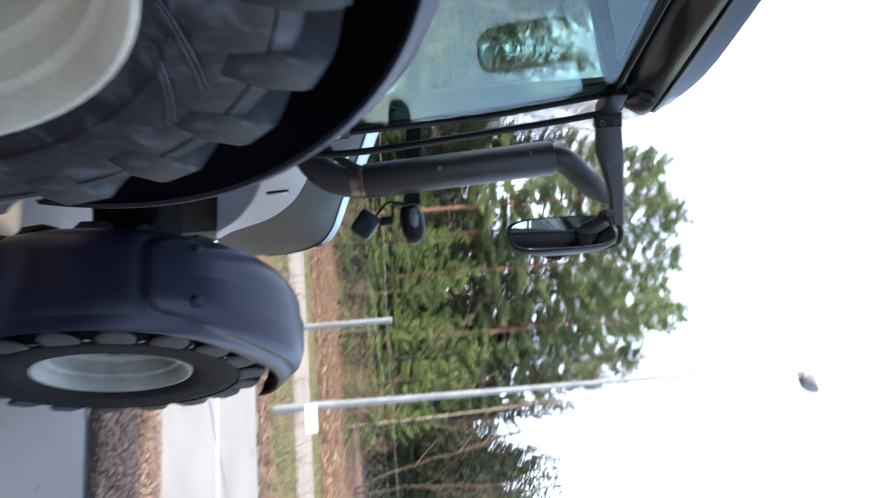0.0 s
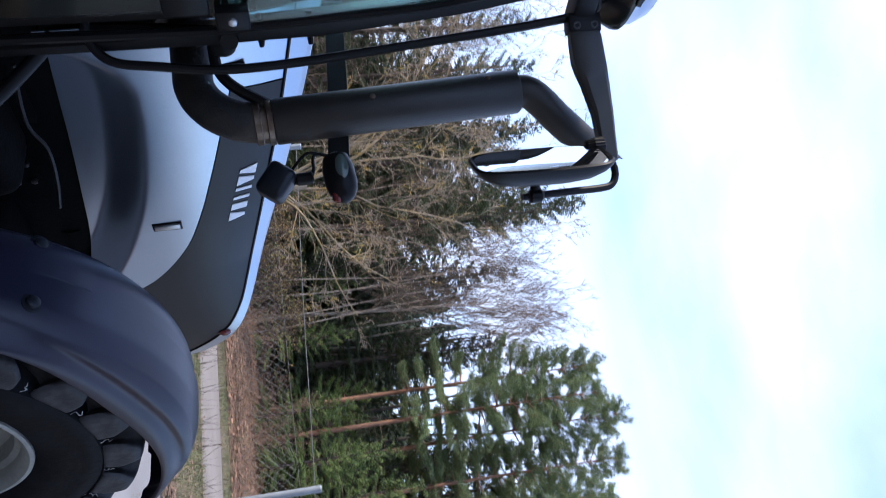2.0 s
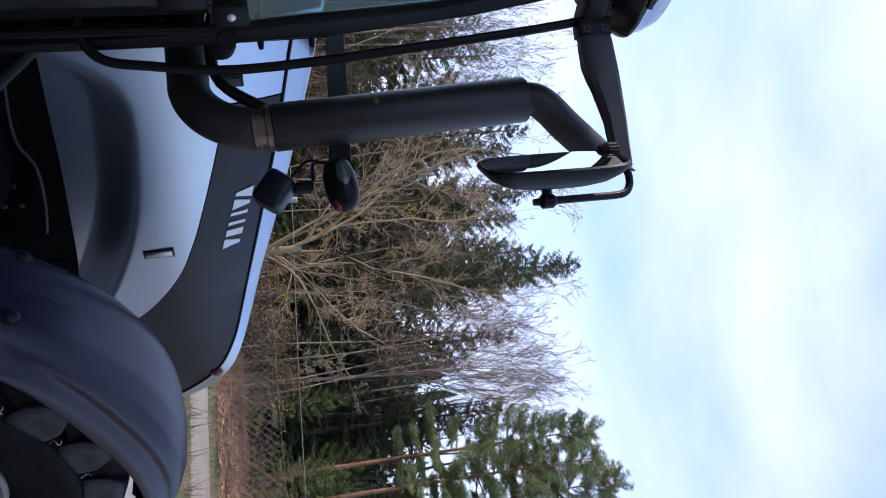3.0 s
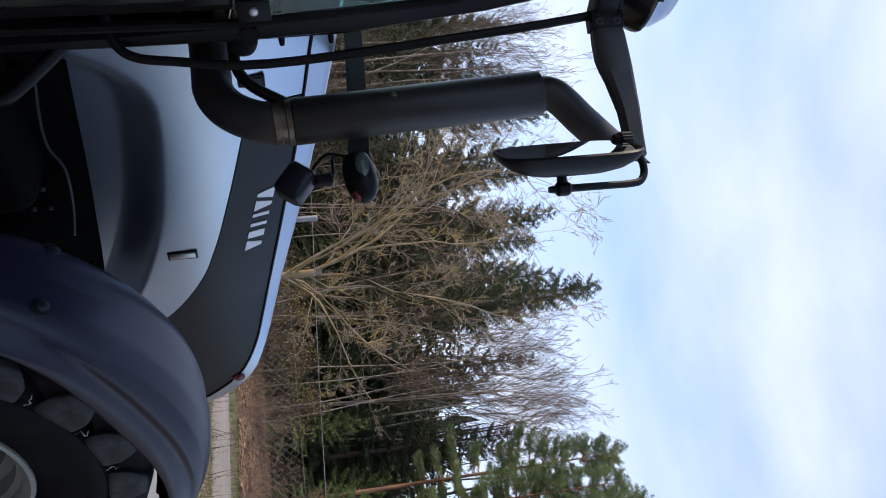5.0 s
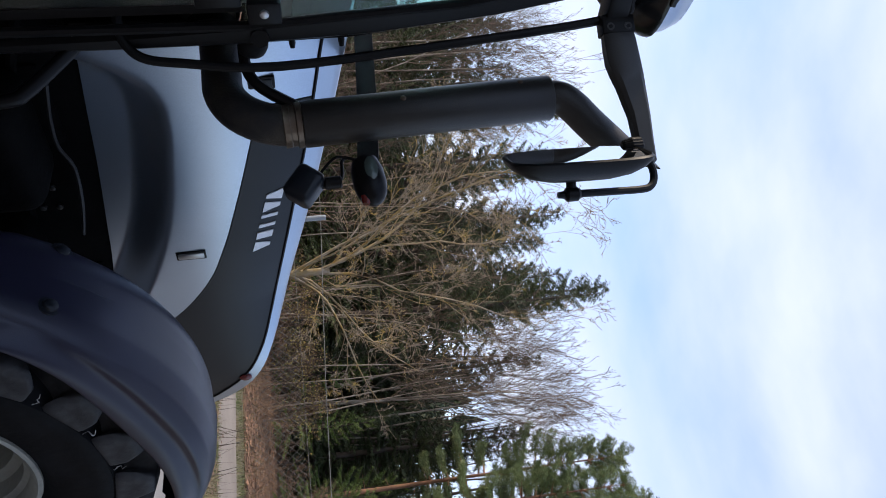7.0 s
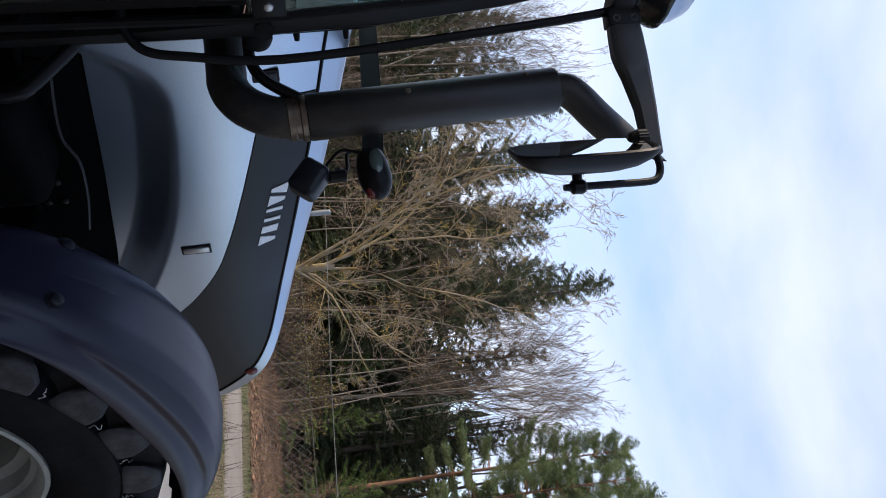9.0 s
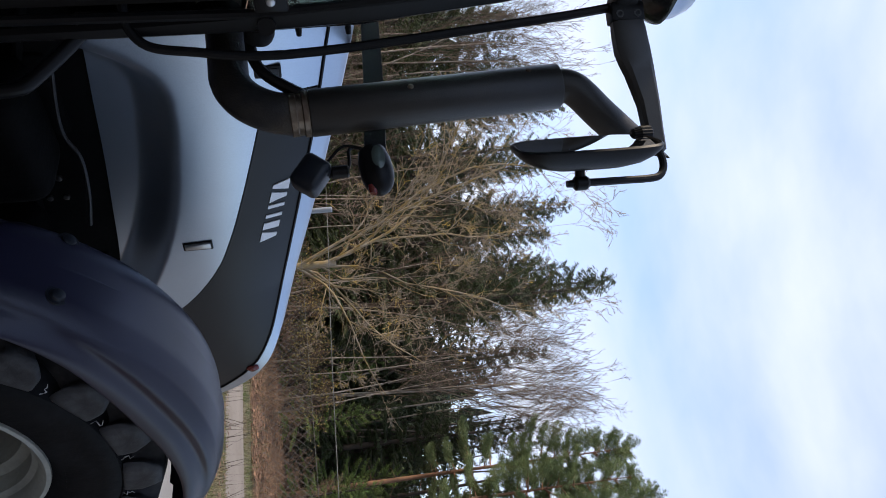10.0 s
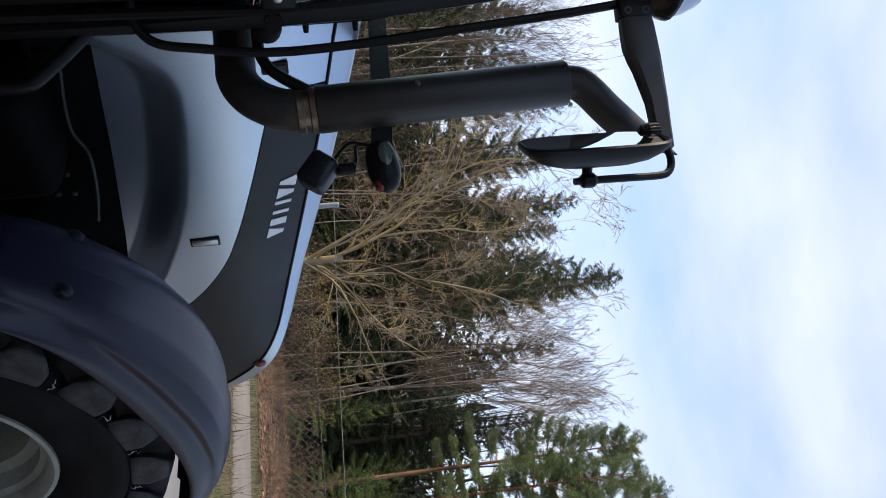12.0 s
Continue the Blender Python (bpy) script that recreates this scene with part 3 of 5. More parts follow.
ff_top = table([(48, 0.735), (60, 0.742), (90, 0.750), (120, 0.735), (150, 0.712), (175, 0.705)])
ff_edge = table([(48, 0.700), (56, 0.692), (75, 0.662), (92, 0.626), (108, 0.605), (122, 0.618), (134, 0.645), (148, 0.672), (175, 0.690)])
for side in (1, -1):
    turn = pose(side * 1.0, FRONT_Y, 0.62, 0, 0, STEER)

    def ring(l, r, a):
        return turn @ Vector((side * l, r * math.cos(radians(a)), r * math.sin(radians(a))))
    rows = []
    for k in range(176):
        a = 49 + (196 - 49) * k / 175
        t, e = ff_top(a), ff_edge(a)
        end = 0.03 * max(0.0, 1 - k / 8) ** 2
        prof = []
        rg = e + 0.030 + 0.36 * (t - e)
        line = 0.178 + t - 0.008 - rg            # the moulded line leaves the top for the skirt
        for q in range(92):                      # a broad dome, then the skirt; w runs along the section
            if q < 60:
                l = w = -0.185 + (0.178 + 0.185) * q / 59
                dip = max(0.0, (-0.030 - l) / 0.160)
                r = r_top = t + 0.004 - 0.155 * (1 - math.sqrt(max(0.0, 1 - min(0.97, dip) ** 2))) - 0.012 * max(0.0, (l - 0.10) / 0.078) ** 2
                lie = max(0.0, (q - 50) / 16)
            else:
                u = (q - 59) / 32
                l, r = 0.178 + 0.052 * (1 - (1 - u) ** 2), r_top + (e - r_top) * u
                w, lie = 0.178 + (r_top - r), min(1.0, (q - 50) / 16)
            ax = (w - line if w > 0.02 else -0.125 - w) + 0.075
            ay = (a - 154.0) * 0.0125 + 0.075
            d = math.hypot(max(ax, 0.0), max(ay, 0.0)) + min(max(ax, ay), 0.0) - 0.075
            show = min(1.0, max(0.0, (a - 128) / 14)) if ax > ay and w < 0.02 else 1.0
            push = (0.006 - 0.006 * math.tanh((d + 0.004) / 0.012) - 0.0065 * math.exp(-((d - 0.014) / 0.020) ** 2)) * show
            prof.append((l + push * lie, r + push * (1 - lie)))
        prof.append((0.224, e - 0.006))
        rows.append([ring(l, r - end, a) for l, r in prof])
    ffend = part("front_fender", thick(loft(rows), 0.010), FENDER, tractor, "dark grey plastic mudguard over the front wheel", 60)
    for l in (-0.083, 0.114):
        c = ring(l, ff_top(140) + (0.012 if l > 0 else 0.002), 140.0)
        n = (c - ring(l, 0, 0)).normalized()
        bolt = lathe([(-0.004, 0.029), (0.003, 0.027), (0.004, 0.019), (0.010, 0.017), (0.013, 0.011), (0.013, 0)], 16)
        bmesh.ops.transform(bolt, matrix=Matrix.Translation(c) @ n.to_track_quat("X", "Z").to_matrix().to_4x4(), verts=bolt.verts)
        part("bolt", bolt, PANEL, ffend)
    part("fender_stay", tube(smooth_path([(side * 0.60, FRONT_Y - 0.02, 0.72), (side * 0.74, FRONT_Y - 0.05, 0.95), (side * 0.86, FRONT_Y - 0.05, 1.20), (side * 0.94, FRONT_Y - 0.05, 1.335)]), 0.020, 8), BLACK, ffend)

RF = 1.010
rf_section = [(0.60, RF + 0.01), (0.70, RF + 0.012), (0.95, RF + 0.010), (1.03, RF + 0.004), (1.07, RF - 0.003), (1.098, RF - 0.014), (1.116, RF - 0.032), (1.121, RF - 0.050), (1.112, RF - 0.054)]
for side in (1, -1):
    fender("rear_fender", REAR_Y, 0.90, rf_section, 4, 168, 64, side, FENDER, 0.012, None, "broad dark grey mudguard over the rear wheel")
    arch = [(REAR_Y + RF * math.cos(radians(a)), 0.90 + RF * math.sin(radians(a))) for a in range(8, 173, 6)]
    part("wheel_arch", prism(arch + [(REAR_Y - 0.5, 0.62), (REAR_Y + 0.6, 0.62)], side * 0.575, side * 0.60), BLACK, tractor, "black inner wall of the rear mudguard")

# hood
top_edge = table([(1.30, 1.885), (1.38, 1.870), (1.73, 1.800), (2.01, 1.738), (2.40, 1.641), (2.66, 1.574), (2.82, 1.530), (2.97, 1.470), (3.08, 1.395), (3.20, 1.285), (3.30, 1.15)])
panel_up = table([(1.30, 1.805), (1.37, 1.79), (1.56, 1.757), (1.73, 1.727), (2.0, 1.670), (2.40, 1.583), (2.59, 1.540), (2.82, 1.476), (2.96, 1.41), (3.08, 1.31), (3.19, 1.20), (3.29, 1.06)])
panel_low = table([(1.58, 1.592), (1.708, 1.556), (1.95, 1.487), (2.185, 1.410), (2.30, 1.362), (2.40, 1.300), (2.47, 1.245), (2.53, 1.185), (2.58, 1.115), (2.65, 1.01), (2.74, 0.93)])
hood_bottom = table([(1.30, 1.136), (1.43, 1.121), (1.655, 1.096), (1.81, 1.080), (2.086, 1.045), (2.332, 1.010), (2.5, 0.972), (2.75, 0.91), (3.05, 0.90), (3.29, 0.98)])


crease_line = table([(1.30, 1.10), (1.36, 1.17), (1.41, 1.25), (1.46, 1.305), (1.53, 1.338), (1.62, 1.342), (1.78, 1.322), (2.0, 1.28), (2.2, 1.215), (2.35, 1.15), (2.5, 1.065), (2.62, 0.97), (2.75, 0.86)])


def half_width(y, z):
    """The hood's half width at a height: a bright upper side, a step inwards below the crease, a narrowing nose."""
    top = top_edge(y)
    nose = 1 - 0.16 * max(0.0, (y - 2.75) / 0.55) ** 2.8
    w = 0.452
    if z > 1.19:
        u = (z - 1.19) / max(0.05, top - 1.19)
        w -= 0.085 * min(1.0, max(0.0, (3.05 - y) / 0.55)) * max(0.0, u) ** 2.8
    crease = crease_line(y)
    if z < crease:
        slope = (crease_line(y + 0.02) - crease_line(y - 0.02)) / 0.04
        u = (crease - z) / (0.135 * math.sqrt(1 + slope * slope))
        w -= 0.105 * (min(1.0, u) ** 2 * (3 - 2 * min(1.0, u)) + 0.01 * max(0.0, u - 1.0))
    return w * nose


def hood_strip(low, high, y0, y1, ny, nz, side, end_round=False):
    rows = []
    for i in range(ny + 1):
        y = y0 + (y1 - y0) * i / ny
        zl, zh = low(y), high(y)
        rows.append([(side * half_width(y, zl + (zh - zl) * k / nz), y, zl + (zh - zl) * k / nz) for k in range(nz + 1)])
    return loft(rows)


hood = part("hood", box(-0.33, 0.33, 1.34, 2.95, 1.0, 1.42, 0.03), BLACK, tractor, "silver-blue engine hood with dark grey side panels")
for side in (1, -1):
    low_side = lambda y: hood_bottom(y)
    high_side = lambda y: min(panel_low(y), panel_up(y) - 0.004) if y > 1.58 else panel_up(y) - 0.004
    part("side_panel", thick(hood_strip(low_side, lambda y: panel_up(y) - 0.003, 1.31, 1.575, 20, 64, side), 0.006), PAINT, hood, "", 60)
    part("side_panel", thick(hood_strip(low_side, lambda y: max(panel_low(y) - 0.002, hood_bottom(y) + 0.002), 1.575, 2.735, 110, 72, side), 0.006), PAINT, hood, "silver-blue side panel with a soft crease", 60)
    bm = hood_strip(lambda y: max(panel_low(y) if y < 2.735 else 0, hood_bottom(y)) + 0.002, lambda y: panel_up(y) - 0.004, 1.582, 3.285, 80, 18, side)
    part("grille_panel", thick(bm, 0.008), PANEL, hood, "matt dark grey curved panel along the hood", 60)
    seam = [(side * (half_width(y, panel_up(y)) + 0.001), y, panel_up(y) - 0.002) for y in np.linspace(1.33, 3.28, 40)]
    part("seam", tube(seam, 0.0055, 6), BLACK, hood)
    lat = box(-0.006, 0.006, -0.0135, 0.0135, -0.043, 0.043, 0.004)
    lat = part("latch", (bmesh.ops.transform(lat, matrix=Matrix.Translation((side * (half_width(2.181, 1.306) + 0.003), 2.181, 1.306)), verts=lat.verts), lat)[1], CHROME, hood, "small steel hood latch")
    part("latch_recess", box(side * (half_width(2.181, 1.306) + 0.001) - 0.004, side * (half_width(2.181, 1.306) + 0.001) + 0.004, 2.161, 2.201, 1.257, 1.355, 0.003), BLACK, hood)
    catch = part("hood_vent", box(side * (half_width(1.495, 1.60) - 0.001) - 0.005, side * (half_width(1.495, 1.60) - 0.001) + 0.005, 1.472, 1.514, 1.556, 1.646, 0.003), BLACK, hood, "small dark rectangular hood catch")
    part("catch_plate", box(side * (half_width(1.495, 1.60) + 0.004) - 0.003, side * (half_width(1.495, 1.60) + 0.004) + 0.003, 1.480, 1.506, 1.570, 1.638, 0.002), PANEL, hood)
    part("marker_lamp", (lambda b: (bmesh.ops.transform(b, matrix=Matrix.Translation((side * (half_width(2.993, 1.395) - 0.006), 2.993, 1.395)) @ Matrix.Diagonal((0.6, 1.0, 1.3, 1)), verts=b.verts), b)[1])(lathe([(-0.02, 0.02), (0.02, 0.02), (0.032, 0.012), (0.034, 0)], 14)), RED, hood, "small red marker lamp")
rows = []
for i in range(61):
    y = 1.31 + (3.295 - 1.31) * i / 60
    zl, zt = panel_up(y) + 0.001, top_edge(y)
    pts = []
    for k in range(5):
        z = zl + (zt - 0.012 - zl) * k / 4
        pts.append((half_width(y, z), z))
    w = half_width(y, zt)
    for k in range(1, 9):
        a = k / 8
        pts.append((w * (1 - a), zt - 0.006 + 0.045 * math.sin(a * math.pi / 2) * w / 0.37))
    rows.append([(x, y, z) for x, z in pts] + [(-x, y, z) for x, z in reversed(pts[:-1])])
part("hood_top", thick(loft(rows), 0.006), PAINT, hood, "", 60)
part("nose_grille", thick(loft([[(x, 3.30 - 0.02 * (x / 0.34) ** 2 - 0.01 * k, 1.16 - 0.05 * k) for x in np.linspace(-0.34, 0.34, 13)] for k in range(6)]), 0.01), PANEL, hood)
# maker's mark as plain raised white shapes along the hood: wedges and bars
WEDGE_UP = [(-0.023, -0.027), (0.023, -0.027), (0.007, 0.027), (-0.007, 0.027)]
WEDGE_DOWN = [(-0.007, -0.027), (0.007, -0.027), (0.023, 0.027), (-0.023, 0.027)]
SLAB = [(-0.018, -0.027), (0.013, -0.027), (0.013, 0.027), (-0.018, 0.027)]
STEM_BAR = [(-0.007, -0.027), (0.007, -0.027), (0.007, 0.027), (-0.007, 0.027)]
for k, outline in enumerate((WEDGE_DOWN, WEDGE_UP, STEM_BAR, STEM_BAR, SLAB, WEDGE_UP)):
    y0 = 1.955 + (0.0, 0.048, 0.092, 0.137, 0.186, 0.236)[k]
    zc = 1.606 - 0.272 * (y0 - 1.955)
    for side in (1, -1):
        b = bmesh.new()
        lo = [b.verts.new((side * (half_width(y0 + p, zc + q - p * 0.27) - 0.002), y0 + p, zc + q - p * 0.27)) for p, q in outline]
        hi = [b.verts.new((side * (half_width(y0 + p, zc + q - p * 0.27) + 0.004), y0 + p, zc + q - p * 0.27)) for p, q in outline]
        for j in range(4):
            b.faces.new((lo[j], lo[(j + 1) % 4], hi[(j + 1) % 4], hi[j]))
        b.faces.new(lo), b.faces.new(hi)
        part("badge_block", b, WHITE, hood, "plain white badge shape")

# exhaust
elbow = [(0.33, 1.285, 1.508), (0.42, 1.318, 1.512), (0.50, 1.346, 1.515), (0.575, 1.370, 1.517)]
for k in range(1, 17):
    a = math.pi / 2 * k / 16
    elbow.append((0.585 + 0.172 * math.sin(a), 1.372 + 0.008 * k / 16, 1.517 + 0.172 * (1 - math.cos(a))))
exhaust = part("exhaust", tube(elbow + [(0.757, 1.379, 1.74)], 0.051, 24), RUST, tractor, "heat-browned exhaust elbow beside the hood")
ax0, ax1 = Vector((0.757, 1.378, 1.712)), Vector((0.726, 1.362, 2.352))
part("clamp", tube([ax0 + (ax1 - ax0) * t for t in (-0.075, -0.072, -0.050, -0.047, -0.028, -0.024, -0.004, 0.0)], [0.0515, 0.054, 0.054, 0.0525, 0.0525, 0.0575, 0.0575, 0.052], 24), CLAMP, exhaust, "tarnished steel exhaust clamp")
shield = part("heat_shield", tube([ax0 + (ax1 - ax0) * t for t in (0.0, 0.006, 0.5, 0.994, 1.0)], [0.056, 0.0585, 0.0585, 0.0585, 0.056], 28), SHIELD, exhaust, "dark grey tubular heat shield")
pipe_line = smooth_path([tuple(ax0 + (ax1 - ax0) * 0.97), (0.733, 1.358, 2.376), (0.752, 1.374, 2.412), (0.787, 1.408, 2.458), (0.838, 1.468, 2.541), (0.889, 1.540, 2.630)], 6)
pipe_bm = tube(pipe_line, 0.043, 24)
tip_c, tip_d = pipe_line[-1], (pipe_line[-1] - pipe_line[-2]).normalized()
tip_s = Vector((-0.54, -0.44, 0.70))
tip_s = (tip_s - tip_d * tip_s.dot(tip_d)).normalized()
bmesh.ops.bisect_plane(pipe_bm, geom=pipe_bm.verts[:] + pipe_bm.edges[:] + pipe_bm.faces[:], plane_co=tip_c + tip_s * 0.043 - tip_d * 0.004,
                       plane_no=tip_d * math.cos(radians(64)) - tip_s * math.sin(radians(64)), clear_outer=True)       # slanted mouth
part("tail_pipe", pipe_bm, SHIELD, exhaust, "angled exhaust tail pipe with a slanted mouth")
for p in ((0.757, 1.303, 1.961), (0.725, 1.303, 2.266)):
    d = (Vector(p) - (ax0 + (ax1 - ax0) * ((p[2] - ax0.z) / (ax1.z - ax0.z)))).normalized()
    b = lathe([(0, 0.0075), (0.004, 0.0075), (0.0055, 0.005), (0.0055, 0)], 12)
    bmesh.ops.transform(b, matrix=Matrix.Translation(ax0 + (ax1 - ax0) * ((p[2] - ax0.z) / (ax1.z - ax0.z)) + d * 0.0565) @ d.to_track_quat("X", "Z").to_matrix().to_4x4(), verts=b.verts)
    part("rivet", b, CLAMP, shield)
part("pipe_stay", tube(smooth_path([(0.56, 1.235, 1.585), (0.60, 1.268, 1.583), (0.645, 1.298, 1.590), (0.685, 1.320, 1.625), (0.728, 1.343, 1.700), (0.742, 1.350, 1.728)]), 0.0145, 10), BLACK, exhaust)
part("pipe_collar", tube([(0.42, 1.307, 1.499), (0.445, 1.317, 1.500)], 0.068, 20), BLACK, exhaust)

# cab
cab = part("cab", box(-0.60, 0.60, -0.50, 1.06, 0.86, 0.98, 0.02), BLACK, tractor, "black-framed tractor cab with green-tinted windows")


def bar(points, r, parent, name="pillar", mat=BLACK, label="", wide=1.0, segs=12):
    return part(name, tube(points, r, segs, wide=wide), mat, parent, label)


def roof_outline(grow, n=40):
    pts = []
    for k in range(n):
        a = 2 * math.pi * k / n
        c, s_ = math.cos(a), math.sin(a)
        e = 0.15
        x = math.copysign(abs(c) ** e, c) * 0.725
        y = math.copysign(abs(s_) ** e, s_) * 0.955
        x *= 1 - 0.085 * max(0.0, y / 0.955) ** 3
        pts.append((x * (1 + grow / 0.70), 0.33 + y * (1 + grow / 0.93)))
    return pts


def roof_stack(levels):
    return loft([[(x, y, z) for x, y in roof_outline(g)] for g, z in levels], closed=True, cap=True)


for side in (1, -1):
    s = side
    post = []                                    # a deep corner post: narrow outside, reaching inwards to the windscreen
    for z, rear, front, inner, iy in ((0.90, 1.172, 1.205, 0.470, 1.300), (1.30, 1.166, 1.208, 0.478, 1.290), (1.60, 1.152, 1.206, 0.494, 1.262), (1.90, 1.127, 1.190, 0.515, 1.219), (2.20, 1.100, 1.160, 0.535, 1.176), (2.53, 1.065, 1.105, 0.558, 1.130)):
        out = 0.668 if z < 2.0 else 0.668 - 0.05 * (z - 2.0)
        post.append([(s * x, y, z) for x, y in ((out - 0.010, rear), (out, rear + 0.010), (out, front - 0.010), (out - 0.012, front), (inner + 0.01, iy + 0.012), (inner, iy + 0.006), (inner, iy), (inner + 0.008, iy - 0.004))])
    part("front_pillar", loft(post, closed=True, cap=True), BLACK, cab, "black front corner pillar")
    part("middle_pillar", tube([(s * 0.70, 0.26, 0.98), (s * 0.71, 0.24, 1.62), (s * 0.67, 0.16, 2.53)], 0.028, 10), BLACK, cab)
    part("rear_pillar", tube([(s * 0.66, -0.50, 0.98), (s * 0.68, -0.52, 1.62), (s * 0.62, -0.46, 2.53)], 0.03, 10), BLACK, cab)
    part("sill", tube([(s * 0.69, -0.5, 0.98), (s * 0.70, 0.3, 0.96), (s * 0.69, 1.10, 0.97)], 0.035, 10), BLACK, cab)
    door = part("door", box(s * 0.695 - 0.018, s * 0.695 + 0.018, 0.30, 1.075, 1.50, 1.60, 0.006), BLACK, cab, "glazed cab door with a black frame")
    part("door_frame", tube([(s * 0.695, 1.125, 1.02), (s * 0.694, 1.132, 1.60), (s * 0.682, 1.102, 2.10), (s * 0.657, 1.055, 2.50), (s * 0.675, 0.24, 2.51), (s * 0.712, 0.31, 1.62), (s * 0.705, 0.33, 1.02), (s * 0.695, 1.125, 1.02)], 0.012, 8), BLACK, door)
    part("door_glass", thick(loft([[(s * 0.702, 0.32, 1.60), (s * 0.698, 1.128, 1.60)], [(s * 0.690, 0.28, 2.10), (s * 0.684, 1.097, 2.10)], [(s * 0.664, 0.25, 2.50), (s * 0.660, 1.05, 2.50)]]), 0.005), GLASS, door, "green-tinted door window")
    part("lower_glass", thick(loft([[(s * 0.702, 0.34, 1.03), (s * 0.702, 1.06, 1.03)], [(s * 0.702, 0.33, 1.50), (s * 0.702, 1.065, 1.50)]]), 0.005), GLASS, door, "green-tinted lower door window")
    part("hinge", box(s * 0.700 - 0.012, s * 0.700 + 0.022, 1.060, 1.115, 1.610, 1.685, 0.006), BLACK, door)
    hb = lathe([(0, 0.011), (0.006, 0.010), (0.008, 0.006), (0.008, 0)], 10)
    bmesh.ops.transform(hb, matrix=Matrix.Translation((s * 0.722, 1.085, 1.647)) @ (pose(0, 0, 0) if s > 0 else pose(0, 0, 0, 0, 0, 180)), verts=hb.verts)
    part("hinge_bolt", hb, CHROME, door)
    part("rear_side_glass", thick(loft([[(s * 0.70, -0.48, 1.64), (s * 0.70, 0.24, 1.64)], [(s * 0.655, -0.44, 2.50), (s * 0.66, 0.15, 2.50)]]), 0.005), GLASS, cab, "green-tinted rear side window")
    part("side_wall", box(s * 0.66, s * 0.69, -0.5, 0.27, 0.98, 1.63, 0.008), BLACK, cab)
part("windscreen", thick(loft([[(x, 1.185 + 0.12 * (1 - (x / 0.66) ** 2) - 0.12 * k / 6, 1.64 + 0.87 * k / 6) for x in np.linspace(-0.66, 0.66, 15) * (1 - 0.05 * k / 6)] for k in range(7)]), 0.005), GLASS, cab, "curved green-tinted windscreen")
part("lower_wall", thick(loft([[(x, 1.115 + 0.12 * (1 - (x / 0.66) ** 2), z) for x in np.linspace(-0.67, 0.67, 11)] for z in (0.95, 1.30, 1.62)]), 0.02), BLACK, cab, "black wall under the windscreen")
part("screen_rail", tube([(x, 1.185 + 0.12 * (1 - (x / 0.66) ** 2), 1.63) for x in np.linspace(-0.68, 0.68, 13)], 0.022, 8), BLACK, cab)
part("screen_rail", tube([(x, 1.03 + 0.10 * (1 - (x / 0.64) ** 2), 2.515) for x in np.linspace(-0.65, 0.65, 13)], 0.028, 8), BLACK, cab)
part("rear_window", thick(loft([[(x, -0.50 - 0.04 * (1 - (x / 0.64) ** 2), 1.1 + 0.7 * k) for x in np.linspace(-0.62, 0.62, 7)] for k in range(3)]), 0.005), GLASS, cab)
roof = part("roof", roof_stack([(-0.070, 2.520), (-0.050, 2.530), (-0.020, 2.570), (0.004, 2.622), (0.006, 2.634), (-0.002, 2.638)]), GLOSS_BLACK, cab, "black lower shell of the cab roof", 50)
part("roof_cap", roof_stack([(-0.002, 2.640), (-0.004, 2.668), (-0.016, 2.705), (-0.055, 2.745), (-0.16, 2.772), (-0.34, 2.788)]), PAINT, cab, "silver-blue rounded roof cap", 50)
for s in (1, -1):
    edge = []
    for k in range(25):                          # black gutter along the roof's side, tapering out before the front corner
        y = -0.56 + 1.68 * k / 24
        xo = 0.727 * (1 - 0.085 * max(0.0, (y - 0.33) / 0.955) ** 3)
        up = 2.708 - 0.062 * max(0.0, (k - 19) / 5) ** 2
        edge.append([(s * (xo - 0.02), y, 2.632), (s * (xo + 0.007), y, 2.628), (s * (xo + 0.012), y, 2.640), (s * (xo + 0.008), y, up - 0.006), (s * (xo - 0.004), y, up), (s * (xo - 0.02), y, up)])
    part("roof_gutter", loft(edge, closed=True, cap=True), GLOSS_BLACK, cab, "black gutter along the roof edge", 50)
    disc = lathe([(-0.002, 0.026), (0.004, 0.025), (0.005, 0.019), (0.002, 0.017), (0.002, 0)], 20)
    bmesh.ops.transform(disc, matrix=Matrix.Translation((s * 0.690, 1.03, 2.588)) @ Vector((s * 0.75, 0.0, -0.66)).to_track_quat("X", "Z").to_matrix().to_4x4(), verts=disc.verts)
    part("roof_plug", disc, PANEL, cab, "round grey plug under the roof edge")
part("head_lining", box(-0.58, 0.58, -0.42, 0.98, 2.505, 2.522, 0.004), material("pale_head_lining", (0.32, 0.33, 0.34), 0.9), cab)
part("roof_lamp", box(0.36, 0.52, 1.20, 1.272, 2.57, 2.65, 0.012), LENS, cab, "work lamp set in the roof's front")
for s in (1, -1):
    part("grab_rail", tube(smooth_path([(s * 0.640, 1.125, 1.318), (s * 0.662, 1.175, 1.322), (s * 0.690, 1.208, 1.36), (s * 0.702, 1.220, 1.45), (s * 0.716, 1.231, 1.665), (s * 0.694, 1.205, 2.08), (s * 0.665, 1.168, 2.50), (s * 0.655, 1.12, 2.545)], 5), 0.0115, 10), BLACK, cab, "thin black grab rail")
    part("corner_bracket", box(s * 0.655 - 0.03, s * 0.655 + 0.03, 1.02, 1.20, 2.475, 2.535, 0.008), BLACK, cab)
